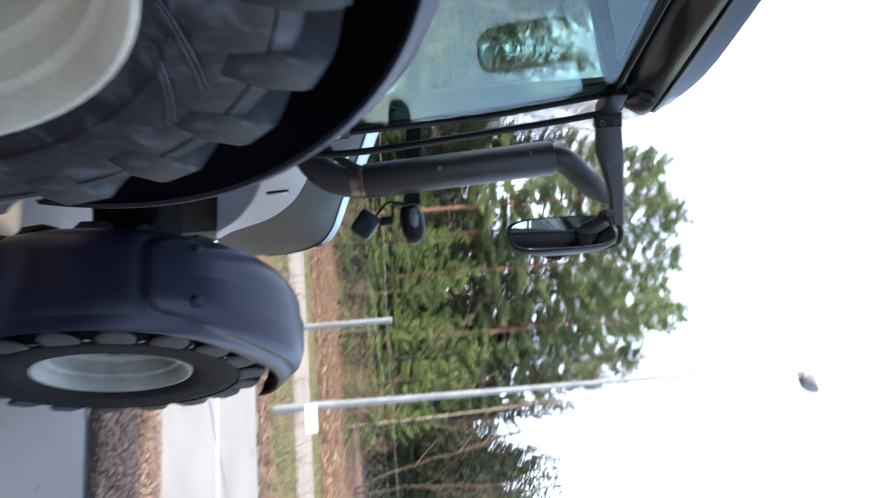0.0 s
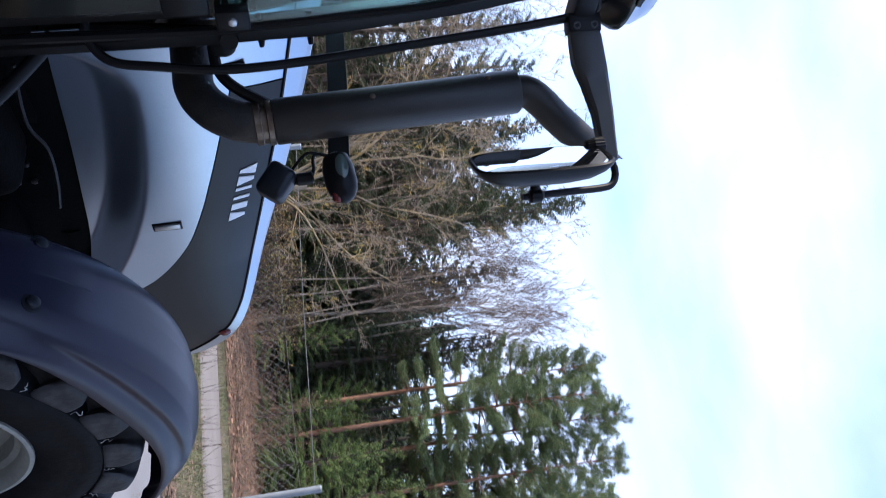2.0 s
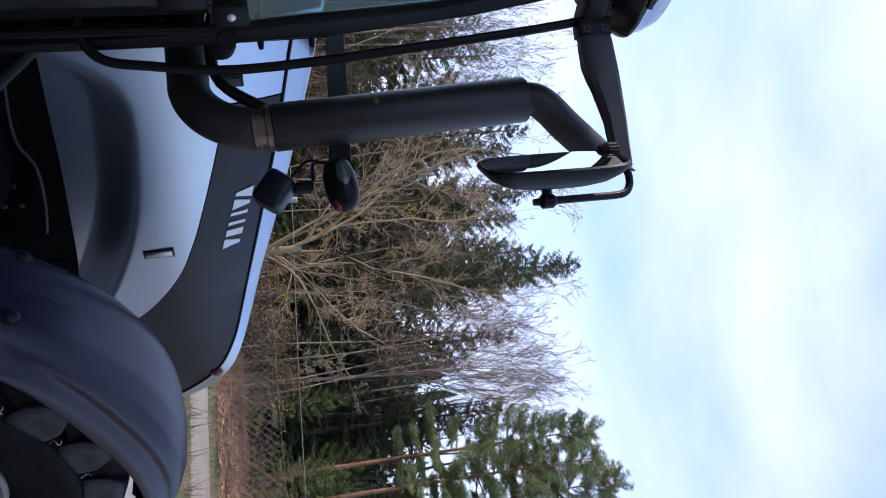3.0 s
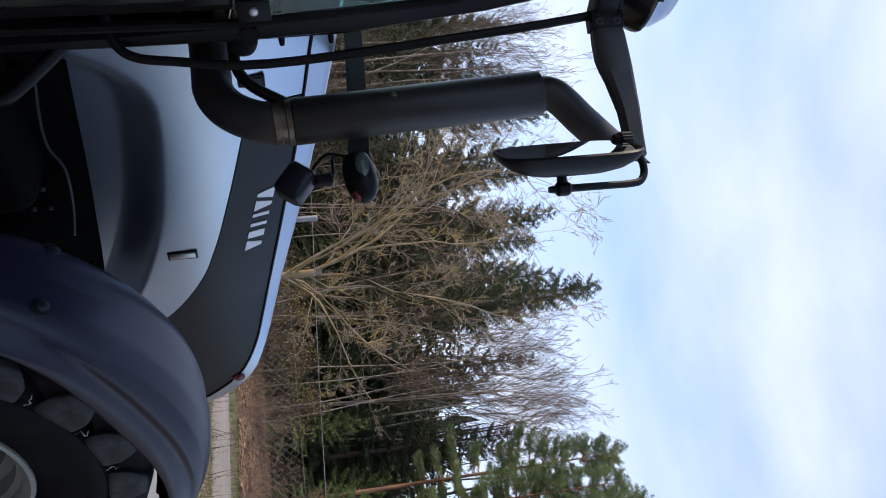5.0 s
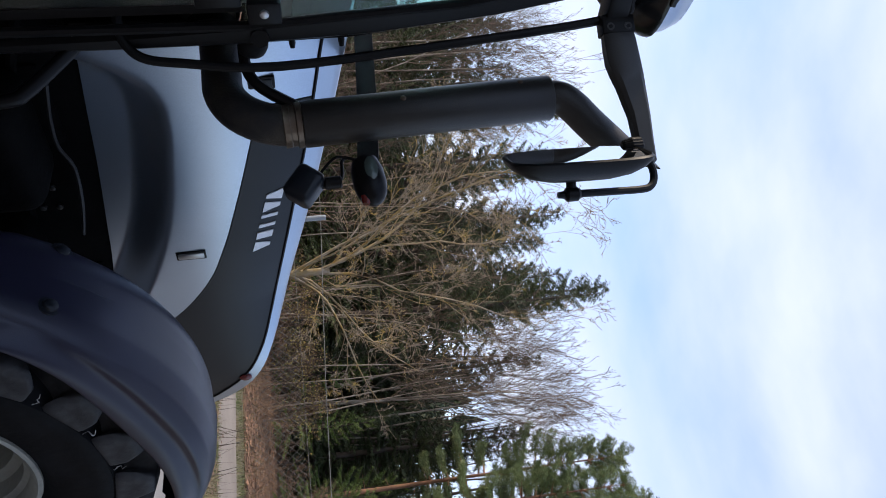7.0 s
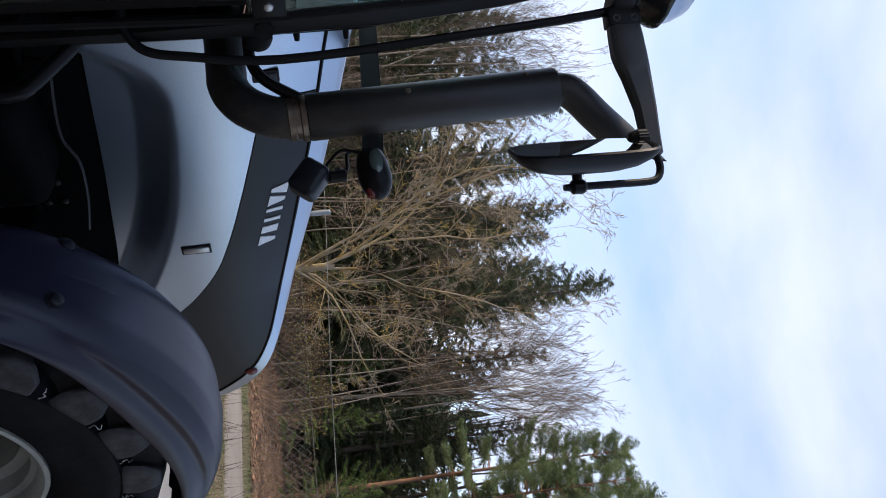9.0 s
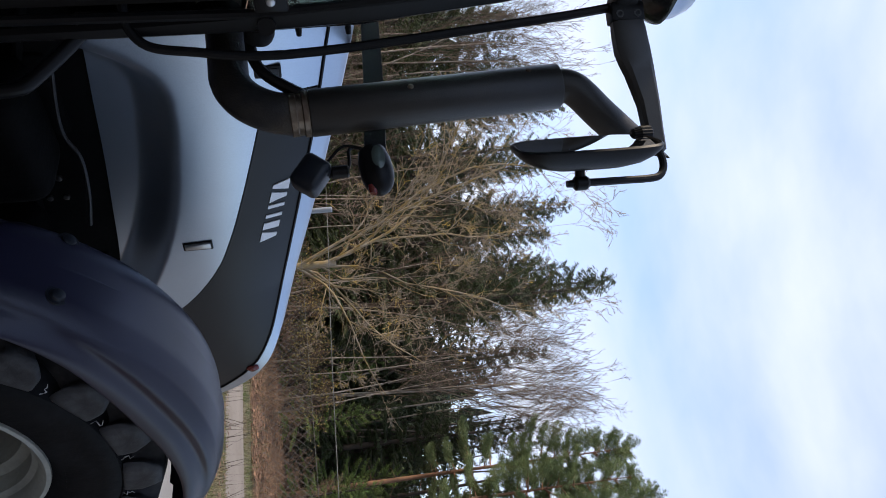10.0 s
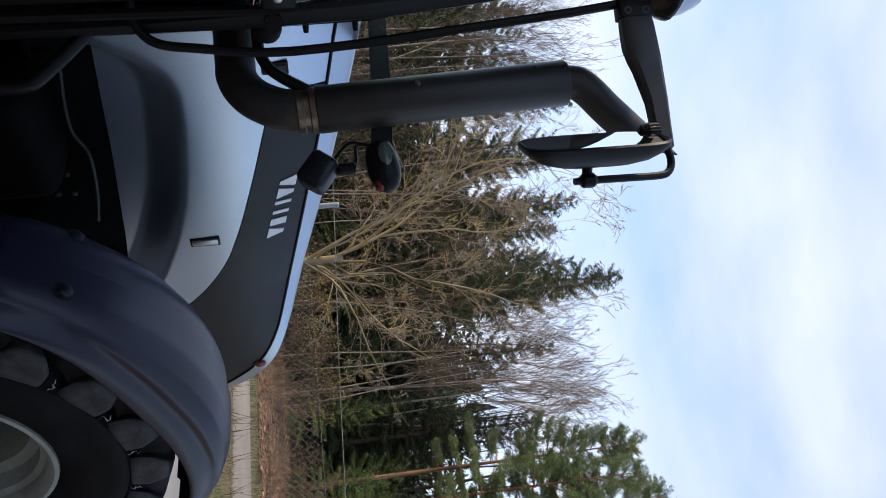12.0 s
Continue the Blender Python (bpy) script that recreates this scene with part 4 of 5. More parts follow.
for s in (1, -1):
    part("screen_frame", tube([(s * 0.622, 1.165, 1.30), (s * 0.630, 1.180, 1.48), (s * 0.634, 1.196, 1.64), (s * 0.634, 1.190, 1.85), (s * 0.618, 1.155, 2.18), (s * 0.600, 1.105, 2.50)], 0.020, 10), BLACK, cab, "black frame round the windscreen")
for clip_z in (1.703, 1.822):
    part("screen_clip", tube([(0.600, 1.165, clip_z), (0.636, 1.222, clip_z), (0.640, 1.234, clip_z)], [0.008, 0.008, 0.006], 8), BLACK, cab)
part("wiper_motor", tube(smooth_path([(0.60, 1.225, 1.585), (0.605, 1.230, 1.60), (0.610, 1.235, 1.62), (0.612, 1.236, 1.645)], 4), [0.030, 0.036, 0.040, 0.042, 0.043, 0.0435, 0.043, 0.042, 0.040, 0.037, 0.032, 0.024, 0.010], 16), MATT_BLACK, cab, "rounded black motor housing behind the pillar")

# mirror arms and mirrors
for s in (1, -1):
    arm = part("mirror_arm", loft([[Vector((s * c[0], c[1], c[2])) + Vector((s * -0.35, 0.94, 0)) * w * a + Vector((0, 0, 1)) * h * b for a, b in ((-1, -0.7), (-0.6, -1), (0.6, -1), (1, -0.7), (1, 0.7), (0.6, 1), (-0.6, 1), (-1, 0.7))]
                                  for c, w, h in (((0.690, 1.183, 2.506), 0.014, 0.034), ((0.703, 1.191, 2.507), 0.017, 0.040), ((0.722, 1.204, 2.508), 0.019, 0.042), ((0.765, 1.233, 2.511), 0.021, 0.043), ((0.790, 1.249, 2.516), 0.021, 0.040), ((0.814, 1.265, 2.522), 0.021, 0.035), ((0.880, 1.309, 2.534), 0.020, 0.026), ((0.934, 1.345, 2.537), 0.019, 0.023), ((0.980, 1.374, 2.541), 0.018, 0.0195))], closed=True, cap=True), ARM_GREY, tractor, "tapered black mirror arm")
    part("arm_plate", (lambda b: (bmesh.ops.transform(b, matrix=Matrix.Translation((s * 0.684, 1.181, 2.506)) @ pose(0, 0, 0, 0, 0, 33.7 * s), verts=b.verts), b)[1])(box(-0.024, 0.024, -0.022, 0.022, -0.043, 0.043, 0.005)), BLACK, arm, "black bolted mounting plate")
    for q in ((0.700, 1.171, 2.484), (0.700, 1.171, 2.530)):
        b = lathe([(0, 0.010), (0.006, 0.010), (0.006, 0.006), (0.003, 0.005), (0.003, 0)], 10)
        bmesh.ops.transform(b, matrix=Matrix.Translation((s * q[0], q[1], q[2])) @ pose(0, 0, 0, 0, 0, -56 if s > 0 else -124), verts=b.verts)
        part("bolt", b, SHIELD, arm)
    part("arm_tube", tube(smooth_path([(s * 0.977, 1.371, 2.540), (s * 0.992, 1.384, 2.551), (s * 1.014, 1.398, 2.551), (s * 1.034, 1.404, 2.536), (s * 1.043, 1.402, 2.505), (s * 1.052, 1.392, 2.43), (s * 1.066, 1.376, 2.33), (s * 1.069, 1.373, 2.295)], 5), 0.0095, 10), BLACK, arm)
    knob = bmesh.new()
    rings = []
    for kz, kr in ((2.470, 0.011), (2.476, 0.017), (2.490, 0.0205), (2.493, 0.0225), (2.518, 0.0225), (2.522, 0.019)):
        rings.append([knob.verts.new((s * 0.957 + kr * (0.94 + 0.06 * (k % 2)) * math.cos(math.pi * k / 18), 1.338 + kr * (0.94 + 0.06 * (k % 2)) * math.sin(math.pi * k / 18), kz)) for k in range(36)])
    for ra, rb in zip(rings, rings[1:]):
        for k in range(36):
            knob.faces.new((ra[k], ra[(k + 1) % 36], rb[(k + 1) % 36], rb[k]))
    knob.faces.new(rings[0])
    knob.faces.new(rings[-1])
    part("knob", knob, BLACK, arm, "ribbed black adjusting knob", 20)
    part("knob_stem", tube([(s * 0.957, 1.338, 2.50), (s * 0.962, 1.362, 2.535)], 0.009, 8), BLACK, arm)
    part("clamp_knob", tube([(s * 1.068, 1.374, 2.336), (s * 1.069, 1.373, 2.330), (s * 1.070, 1.372, 2.306), (s * 1.070, 1.372, 2.301), (s * 1.070, 1.372, 2.300), (s * 1.071, 1.371, 2.284)], [0.013, 0.0175, 0.0175, 0.013, 0.009, 0.008], 14), BLACK, arm)
    part("head_pivot", tube([(s * 1.068, 1.374, 2.318), (s * 1.040, 1.345, 2.318)], 0.012, 10), BLACK, arm)
    # head: rounded plate with a curved back
    wx = Vector((s * 0.85, -0.527, 0)).normalized()
    nz = Vector((s * -0.527, -0.85, 0)).normalized()
    cen = Vector((s * 1.020, 1.310, 2.334))

    def plate(gw, gh, depth, n=40):
        out = []
        for k in range(n):
            a = 2 * math.pi * k / n
            u, q = math.cos(a), math.sin(a)
            out.append(cen + wx * math.copysign(abs(u) ** 0.5, u) * (0.082 + gw) + Vector((0, 0, 1)) * math.copysign(abs(q) ** 0.55, q) * (0.173 + gh) + nz * depth)
        return out
    part("mirror_head", loft([plate(-0.060, -0.130, -0.046), plate(-0.040, -0.085, -0.042), plate(-0.022, -0.045, -0.032), plate(-0.008, -0.016, -0.016), plate(0.0, 0.0, 0.0), plate(0.002, 0.002, 0.009),
                              plate(-0.003, -0.003, 0.013), plate(-0.009, -0.009, 0.010), plate(-0.011, -0.011, -0.004)], closed=True, cap=True), BLACK, arm, "rounded black mirror housing", 50)
    domed = []
    for k in range(9):
        f = 1 - k / 8.3
        ringp = []
        for q in plate(-0.0105, -0.0105, 0.0):
            side_, up_ = (q - cen).dot(wx) * f, (q.z - cen.z) * f
            ringp.append(cen + wx * side_ + Vector((0, 0, up_)) + nz * (0.0088 - 0.10 * side_ * (s > 0) - side_ ** 2 / 4.8 - up_ ** 2 / 16.0))
        domed.append(ringp)
    part("mirror_glass", loft(domed, closed=True, cap=True), MIRROR, arm, "slightly domed mirror glass reflecting the cab", 80)

# light bar in front of the cab
bar_line = [(0.90, 1.452, 1.861), (0.80, 1.462, 1.868), (0.60, 1.48, 1.890), (0.10, 1.53, 1.930)]
bar_bm = loft([[Vector(c) + Vector((0, dy, dz)) for dy, dz in ((-0.005, -0.027), (0.004, -0.028), (0.006, -0.026), (0.006, 0.026), (0.004, 0.028), (-0.005, 0.027))] for c in bar_line], closed=True, cap=True)
light_bar = part("light_bar", bar_bm, MATT_BLACK, tractor, "flat black bar carrying the front lamps")
part("bar_foot", tube([(0.15, 1.525, 1.91), (0.15, 1.50, 1.80)], 0.015, 8), BLACK, light_bar)
ind = lathe([(-0.060, 0.020), (-0.052, 0.033), (-0.02, 0.041), (0.02, 0.0415), (0.046, 0.036), (0.064, 0.025), (0.074, 0.011), (0.076, 0)], 24)
ind_m = Matrix.Translation((0.884, 1.458, 1.861)) @ pose(0, 0, 0, 0, -6, 12)
part("indicator", (bmesh.ops.transform(ind, matrix=ind_m, verts=ind.verts), ind)[1], BLACK, light_bar, "dark rounded turn indicator lamp")
il = lathe([(-0.004, 0.030), (0.003, 0.027), (0.007, 0.018), (0.009, 0)], 24)
part("indicator_lens", (bmesh.ops.transform(il, matrix=Matrix.Translation((0.884, 1.421, 1.866)) @ pose(0, 0, 0, 0, 0, -78) @ Matrix.Diagonal((1, 1.3, 0.62, 1)), verts=il.verts), il)[1], LENS, light_bar, "clear rear-facing lamp lens")
part("side_marker", tube([(0.940, 1.464, 1.850), (0.957, 1.470, 1.846)], [0.016, 0.009], 12), RED, light_bar, "dull red lens at the lamp's end")
lampb = box(-0.046, 0.046, -0.034, 0.034, -0.038, 0.038, 0.017, 3)
part("head_lamp", (bmesh.ops.transform(lampb, matrix=Matrix.Translation((0.872, 1.478, 1.703)) @ pose(0, 0, 0, 8, 38, 25), verts=lampb.verts), lampb)[1], PANEL, light_bar, "small square lamp housing seen from behind")
part("lamp_bracket", tube([(0.866, 1.482, 1.735), (0.867, 1.480, 1.752), (0.868, 1.478, 1.756), (0.868, 1.476, 1.792), (0.868, 1.476, 1.796)], [0.013, 0.013, 0.0165, 0.0165, 0.012], 12), BLACK, light_bar)
part("lamp_rod", tube(smooth_path([(0.868, 1.476, 1.790), (0.850, 1.466, 1.798), (0.820, 1.452, 1.800), (0.812, 1.450, 1.815), (0.818, 1.456, 1.845)]), 0.0045, 8), BLACK, light_bar)
part("cable", tube(smooth_path([(0.846, 1.470, 1.742), (0.836, 1.460, 1.752), (0.815, 1.447, 1.778), (0.812, 1.444, 1.80), (0.825, 1.447, 1.835), (0.84, 1.45, 1.845)]), 0.0042, 6), BLACK, light_bar, "thin black lamp cable")

# steps and grip under the door
step = part("steps", box(-0.98, -0.70, 0.62, 1.02, 0.40, 0.43, 0.006), BLACK, tractor, "black steel steps under the cab door")
part("tread", box(-0.94, -0.68, 0.64, 1.00, 0.70, 0.73, 0.006), BLACK, step)
part("side_plate", box(-0.96, -0.69, 1.01, 1.03, 0.38, 0.95, 0.006), BLACK, step)
part("side_plate", box(-0.96, -0.69, 0.61, 0.63, 0.38, 0.95, 0.006), BLACK, step)
part("grip", tube(smooth_path([(0.615, 1.185, 1.235), (0.66, 1.21, 1.195), (0.735, 1.255, 1.105), (0.752, 1.262, 1.07), (0.756, 1.262, 1.00), (0.756, 1.25, 0.80)]), 0.017, 12), BLACK, cab, "bent grey grip under the cab")

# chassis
engine = part("engine", box(-0.26, 0.26, 1.15, 2.95, 0.62, 1.10, 0.03), NEAR_BLACK, tractor, "near-black engine block under the hood")
part("gearbox", box(-0.25, 0.25, -0.4, 1.15, 0.50, 0.90, 0.04), NEAR_BLACK, engine)
part("sump", box(-0.16, 0.16, 1.5, 2.6, 0.54, 0.64, 0.03), NEAR_BLACK, engine)
part("front_axle", tube([(-0.80, FRONT_Y, 0.615), (-0.35, FRONT_Y, 0.58), (0.35, FRONT_Y, 0.58), (0.80, FRONT_Y, 0.615)], 0.085, 14), NEAR_BLACK, engine)
part("axle_bracket", box(0.30, 0.62, 2.00, 2.40, 0.63, 0.84, 0.05, 3), NEAR_BLACK, engine)
part("rear_axle", tube([(-0.62, REAR_Y, 0.87), (0.62, REAR_Y, 0.87)], 0.14, 16), NEAR_BLACK, engine)
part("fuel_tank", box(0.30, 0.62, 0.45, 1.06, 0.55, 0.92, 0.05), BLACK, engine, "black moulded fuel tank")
part("side_shroud", box(0.27, 0.34, 1.12, 2.95, 0.66, 1.12, 0.02), NEAR_BLACK, engine, "black shroud beside the engine")
part("battery_box", box(0.36, 0.60, 1.42, 1.80, 0.70, 0.985, 0.06, 4), NEAR_BLACK, engine, "black battery box under the hood")
part("filter_bank", box(0.27, 0.36, 1.45, 1.75, 0.72, 1.02, 0.03), NEAR_BLACK, engine)
for k in range(3):
    part("filter", tube([(0.355, 1.50 + 0.14 * k, 0.68), (0.355, 1.50 + 0.14 * k, 0.88)], 0.045, 14), BLACK, engine)
part("hose", tube(smooth_path([(0.36, 1.16, 1.10), (0.36, 1.32, 1.00), (0.36, 1.55, 0.92), (0.36, 1.8, 0.86), (0.34, 2.1, 0.82)]), 0.014, 8), NEAR_BLACK, engine, "thin rubber hose")
part("hose", tube(smooth_path([(0.40, 1.10, 1.05), (0.40, 1.25, 0.95), (0.39, 1.45, 0.86), (0.36, 1.7, 0.78)]), 0.018, 8), NEAR_BLACK, engine)
part("oil_pipe", tube(smooth_path([(0.40, 1.46, 1.04), (0.41, 1.60, 1.015), (0.41, 1.70, 1.008), (0.41, 1.79, 1.03), (0.40, 1.95, 1.01), (0.39, 2.10, 0.975)]), 0.006, 8), SHIELD, engine, "thin dark oil pipe")
stud = mesh_of("stud", lathe([(0, 0.011), (0.010, 0.011), (0.013, 0.007), (0.013, 0)], 8), RUST, 40)
for sy in range(3):
    for sz in range(3):
        shared("stud", stud, engine, Matrix.Translation((0.339, 1.84 + 0.085 * sy, 0.82 + 0.05 * sz)))
part("alternator", tube([(0.28, 2.30, 0.95), (0.28, 2.48, 0.95)], 0.07, 16), NEAR_BLACK, engine)
part("front_weight", box(-0.30, 0.30, 3.0, 3.25, 0.55, 0.88, 0.03), PANEL, engine)

# cab interior
dash = part("dashboard", box(-0.50, 0.57, 0.84, 1.09, 1.30, 1.735, 0.05, 3), MATT_BLACK, cab, "black dashboard under the windscreen")
part("dash_hood", box(-0.24, 0.24, 0.78, 0.96, 1.66, 1.79, 0.04, 3), MATT_BLACK, dash)
seat = part("driver_seat", box(-0.25, 0.25, -0.15, 0.35, 1.28, 1.40, 0.05, 3), CLOTH, cab, "dark cloth driver's seat")
part("seat_back", box(-0.24, 0.24, -0.27, -0.15, 1.38, 2.0, 0.05, 3), CLOTH, seat)
part("seat_post", box(-0.18, 0.18, -0.1, 0.3, 0.98, 1.29, 0.02), BLACK, seat)
column = part("steering_column", tube([(0, 1.02, 1.0), (0, 0.93, 1.5), (0, 0.80, 1.72)], [0.10, 0.08, 0.04], 12), BLACK, cab)
ringpts = [(0.20 * math.cos(a), 0.78 + 0.20 * math.sin(a) * 0.86, 1.735 + 0.20 * math.sin(a) * 0.42) for a in np.linspace(0, 2 * math.pi, 33)]
part("steering_wheel", tube(ringpts, 0.014, 8, caps=False), BLACK, column)
part("console", box(0.30, 0.55, -0.3, 0.42, 1.2, 1.52, 0.03), PANEL, cab)


# ---- roadside: posts, wire, lamp, plate, fence ----
def wire_post(x, y, h):
    p = thing("wire_post", (x, y, 0), "slim galvanised steel post carrying a wire", "post", "posts of the roadside wire")
    part("shaft", tube([(x, y, -0.05), (x, y, h)], 0.028, 12), ZINC, p)
    part("cap", tube([(x, y, h), (x, y, h + 0.012)], [0.031, 0.024], 12), ZINC, p)


def wire_height(x):
    return 1.73 - 0.046 * min(0.0, x - 0.25)


for px in (-6.65, -3.20, 0.25):
    wire_post(px, 5.95, wire_height(px))
tagged(part("wire", tube([(x, 5.95, wire_height(x) - 0.04 - 0.012 * math.sin((x - 0.25) / 3.45 * math.pi) ** 2) for x in np.linspace(-20, 3.4, 60)], 0.0030, 5), WIRE), "thin steel wire strung between the posts", "wire")
plate_t = thing("marker_plate", (1.06, 5.955, 0.92), "small blank white plate hung from the wire", "sign")
part("plate", box(0.935, 1.185, 5.952, 5.958, 0.925, 1.03, 0.002), WHITE, plate_t)
for cx in (0.96, 1.16):
    part("cord", tube([(cx, 5.955, 1.02), (cx, 5.952, 1.688)], 0.0012, 5), WIRE, plate_t)

lamp = thing("street_lamp", (0.51, 9.79, 0), "tall galvanised street lamp on the grass verge", "street lamp")
part("base_collar", tube([(0.51, 9.79, -0.05), (0.512, 9.792, 0.85), (0.512, 9.792, 0.87)], [0.058, 0.057, 0.052], 14), ZINC, lamp)
part("pole", tube([(0.51, 9.79, 0.3), (0.53, 9.82, 3.0), (0.545, 9.86, 6.6)], [0.052, 0.042, 0.024], 14), ZINC, lamp)
part("arm", tube(smooth_path([(0.545, 9.86, 6.55), (0.55, 9.875, 6.80), (0.575, 9.97, 7.06), (0.62, 10.15, 7.36), (0.665, 10.31, 7.62)]), [0.024] * 6 + [0.019] * 19, 10), ZINC, lamp)
head = loft([[Vector(c) + Vector((0.85 * w * a, -0.2 * w * a, 0)) + Vector((0.0, -0.67, 0.74)) * h * b for a, b in ((-1, -0.5), (-0.7, -1), (0.7, -1), (1, -0.5), (1, 0.4), (0.6, 1), (-0.6, 1), (-1, 0.4))]
             for c, w, h in (((0.660, 10.29, 7.60), 0.04, 0.035), ((0.670, 10.33, 7.65), 0.10, 0.07), ((0.702, 10.45, 7.74), 0.15, 0.105), ((0.737, 10.61, 7.86), 0.16, 0.11), ((0.767, 10.76, 7.97), 0.14, 0.09), ((0.776, 10.81, 8.01), 0.07, 0.045))], closed=True, cap=True)
part("lamp_head", head, LAMP_GREY, lamp, "boxy grey lamp head with rounded edges", 50)

fence = thing("chain_link_fence", (-8, 17.2, 0), "low chain-link fence in front of the wood", "fence", kind="structure")
FX0, FX1, FY, FH = -26.0, 4.0, 17.2, 1.3
post_mesh = mesh_of("fence_post", tube([(0, 0, -0.1), (0, 0, FH + 0.03)], 0.018, 8), WIRE)
for i in range(int((FX1 - FX0) / 12) + 1):
    ob = new("fence_post", post_mesh)
    ob.parent = fence
    ob.location = (FX0 + 12 * i + 8, 0, 0)


def ribbon_wires(segments, r):
    """Thin three-sided wires between pairs of points, as one mesh."""
    v, f = [], []
    for a, b in segments:
        a, b = np.array(a, float), np.array(b, float)
        d = (b - a) / max(1e-6, np.linalg.norm(b - a))
        s_ = np.cross(d, (0, 1, 0.01))
        s_ /= np.linalg.norm(s_)
        u = np.cross(d, s_)
        base = len(v)
        for p in (a, b):
            for k in range(3):
                w = 2 * math.pi * k / 3
                v.append(p + r * (s_ * math.cos(w) + u * math.sin(w)))
        for k in range(3):
            j = (k + 1) % 3
            f.append((base + k, base + j, base + 3 + j, base + 3 + k))
    me = bpy.data.meshes.new("wires")
    me.from_pydata([tuple(p) for p in v], [], f)
    return me


cell = 0.20
segs_ = []
n_cells = int((FX1 - FX0) / cell)
steps_ = int(FH / cell)
for i in range(-steps_, n_cells + steps_):
    for sgn in (1, -1):
        x0 = FX0 + i * cell
        for k in range(0, steps_, 5):
            k1 = min(k + 5, steps_)
            xa, xb = x0 + sgn * k * cell, x0 + sgn * k1 * cell
            if FX0 <= min(xa, xb) and max(xa, xb) <= FX1:
                segs_.append(((xa, FY, 0.04 + k * cell), (xb, FY, 0.04 + k1 * cell)))
mesh_wires = ribbon_wires(segs_, 0.0036)
mesh_wires.materials.append(WIRE)
ob = tagged(new("fence_mesh", mesh_wires), kind="stuff")
ob.parent = fence
ob.matrix_parent_inverse = Matrix.Translation(fence.location).inverted()
part("top_wire", tube([(FX0, FY, FH), (FX1, FY, FH)], 0.005, 5), WIRE, fence)


# ---- trees ----
def raw_mesh(name, v, f, mat):
    me = bpy.data.meshes.new(name)
    me.from_pydata(np.asarray(v).tolist(), [], np.asarray(f).tolist() if not isinstance(f, list) else f)
    me.materials.append(mat)
    return me


def limbs_mesh(name, limbs, mat, sides=4, smooth=True):
    """limbs: lists of (point, radius); tapered tubes in one mesh."""
    v, f = [], []
    for limb in limbs:
        pts = [np.asarray(p, float) for p, r in limb]
        rad = [r for p, r in limb]
        n = sides if rad[0] > 0.012 else 3
        base = len(v)
        for i, p in enumerate(pts):
            d = pts[min(i + 1, len(pts) - 1)] - pts[max(i - 1, 0)]
            d = d / (np.linalg.norm(d) + 1e-9)
            ref = np.array((0.0, 0.0, 1.0)) if abs(d[2]) < 0.9 else np.array((1.0, 0.0, 0.0))
            s_ = np.cross(d, ref)
            s_ /= np.linalg.norm(s_)
            u = np.cross(d, s_)
            for k in range(n):
                w = 2 * math.pi * k / n
                v.append(p + rad[i] * (s_ * math.cos(w) + u * math.sin(w)))
        for i in range(len(pts) - 1):
            for k in range(n):
                j = (k + 1) % n
                f.append((base + i * n + k, base + i * n + j, base + (i + 1) * n + j, base + (i + 1) * n + k))
    me = raw_mesh(name, v, f, mat)
    for p in me.polygons:
        p.use_smooth = smooth
    return me


def sprays(rng, base, along, length, width, droop=0.0):
    """Narrow pointed leaves: base points, directions, lengths, widths."""
    n = len(base)
    along = along / (np.linalg.norm(along, axis=1, keepdims=True) + 1e-9)
    r = rng.normal(size=(n, 3))
    side = np.cross(along, r)
    side /= np.linalg.norm(side, axis=1, keepdims=True) + 1e-9
    L, W = np.asarray(length).reshape(-1, 1), np.asarray(width).reshape(-1, 1)
    mid = base + along * L * 0.45
    tip = base + along * L
    tip[:, 2] -= droop * L[:, 0]
    v = np.stack([base, mid + side * W, tip, mid - side * W], 1).reshape(-1, 3)
    return v, np.arange(n * 4).reshape(-1, 4)


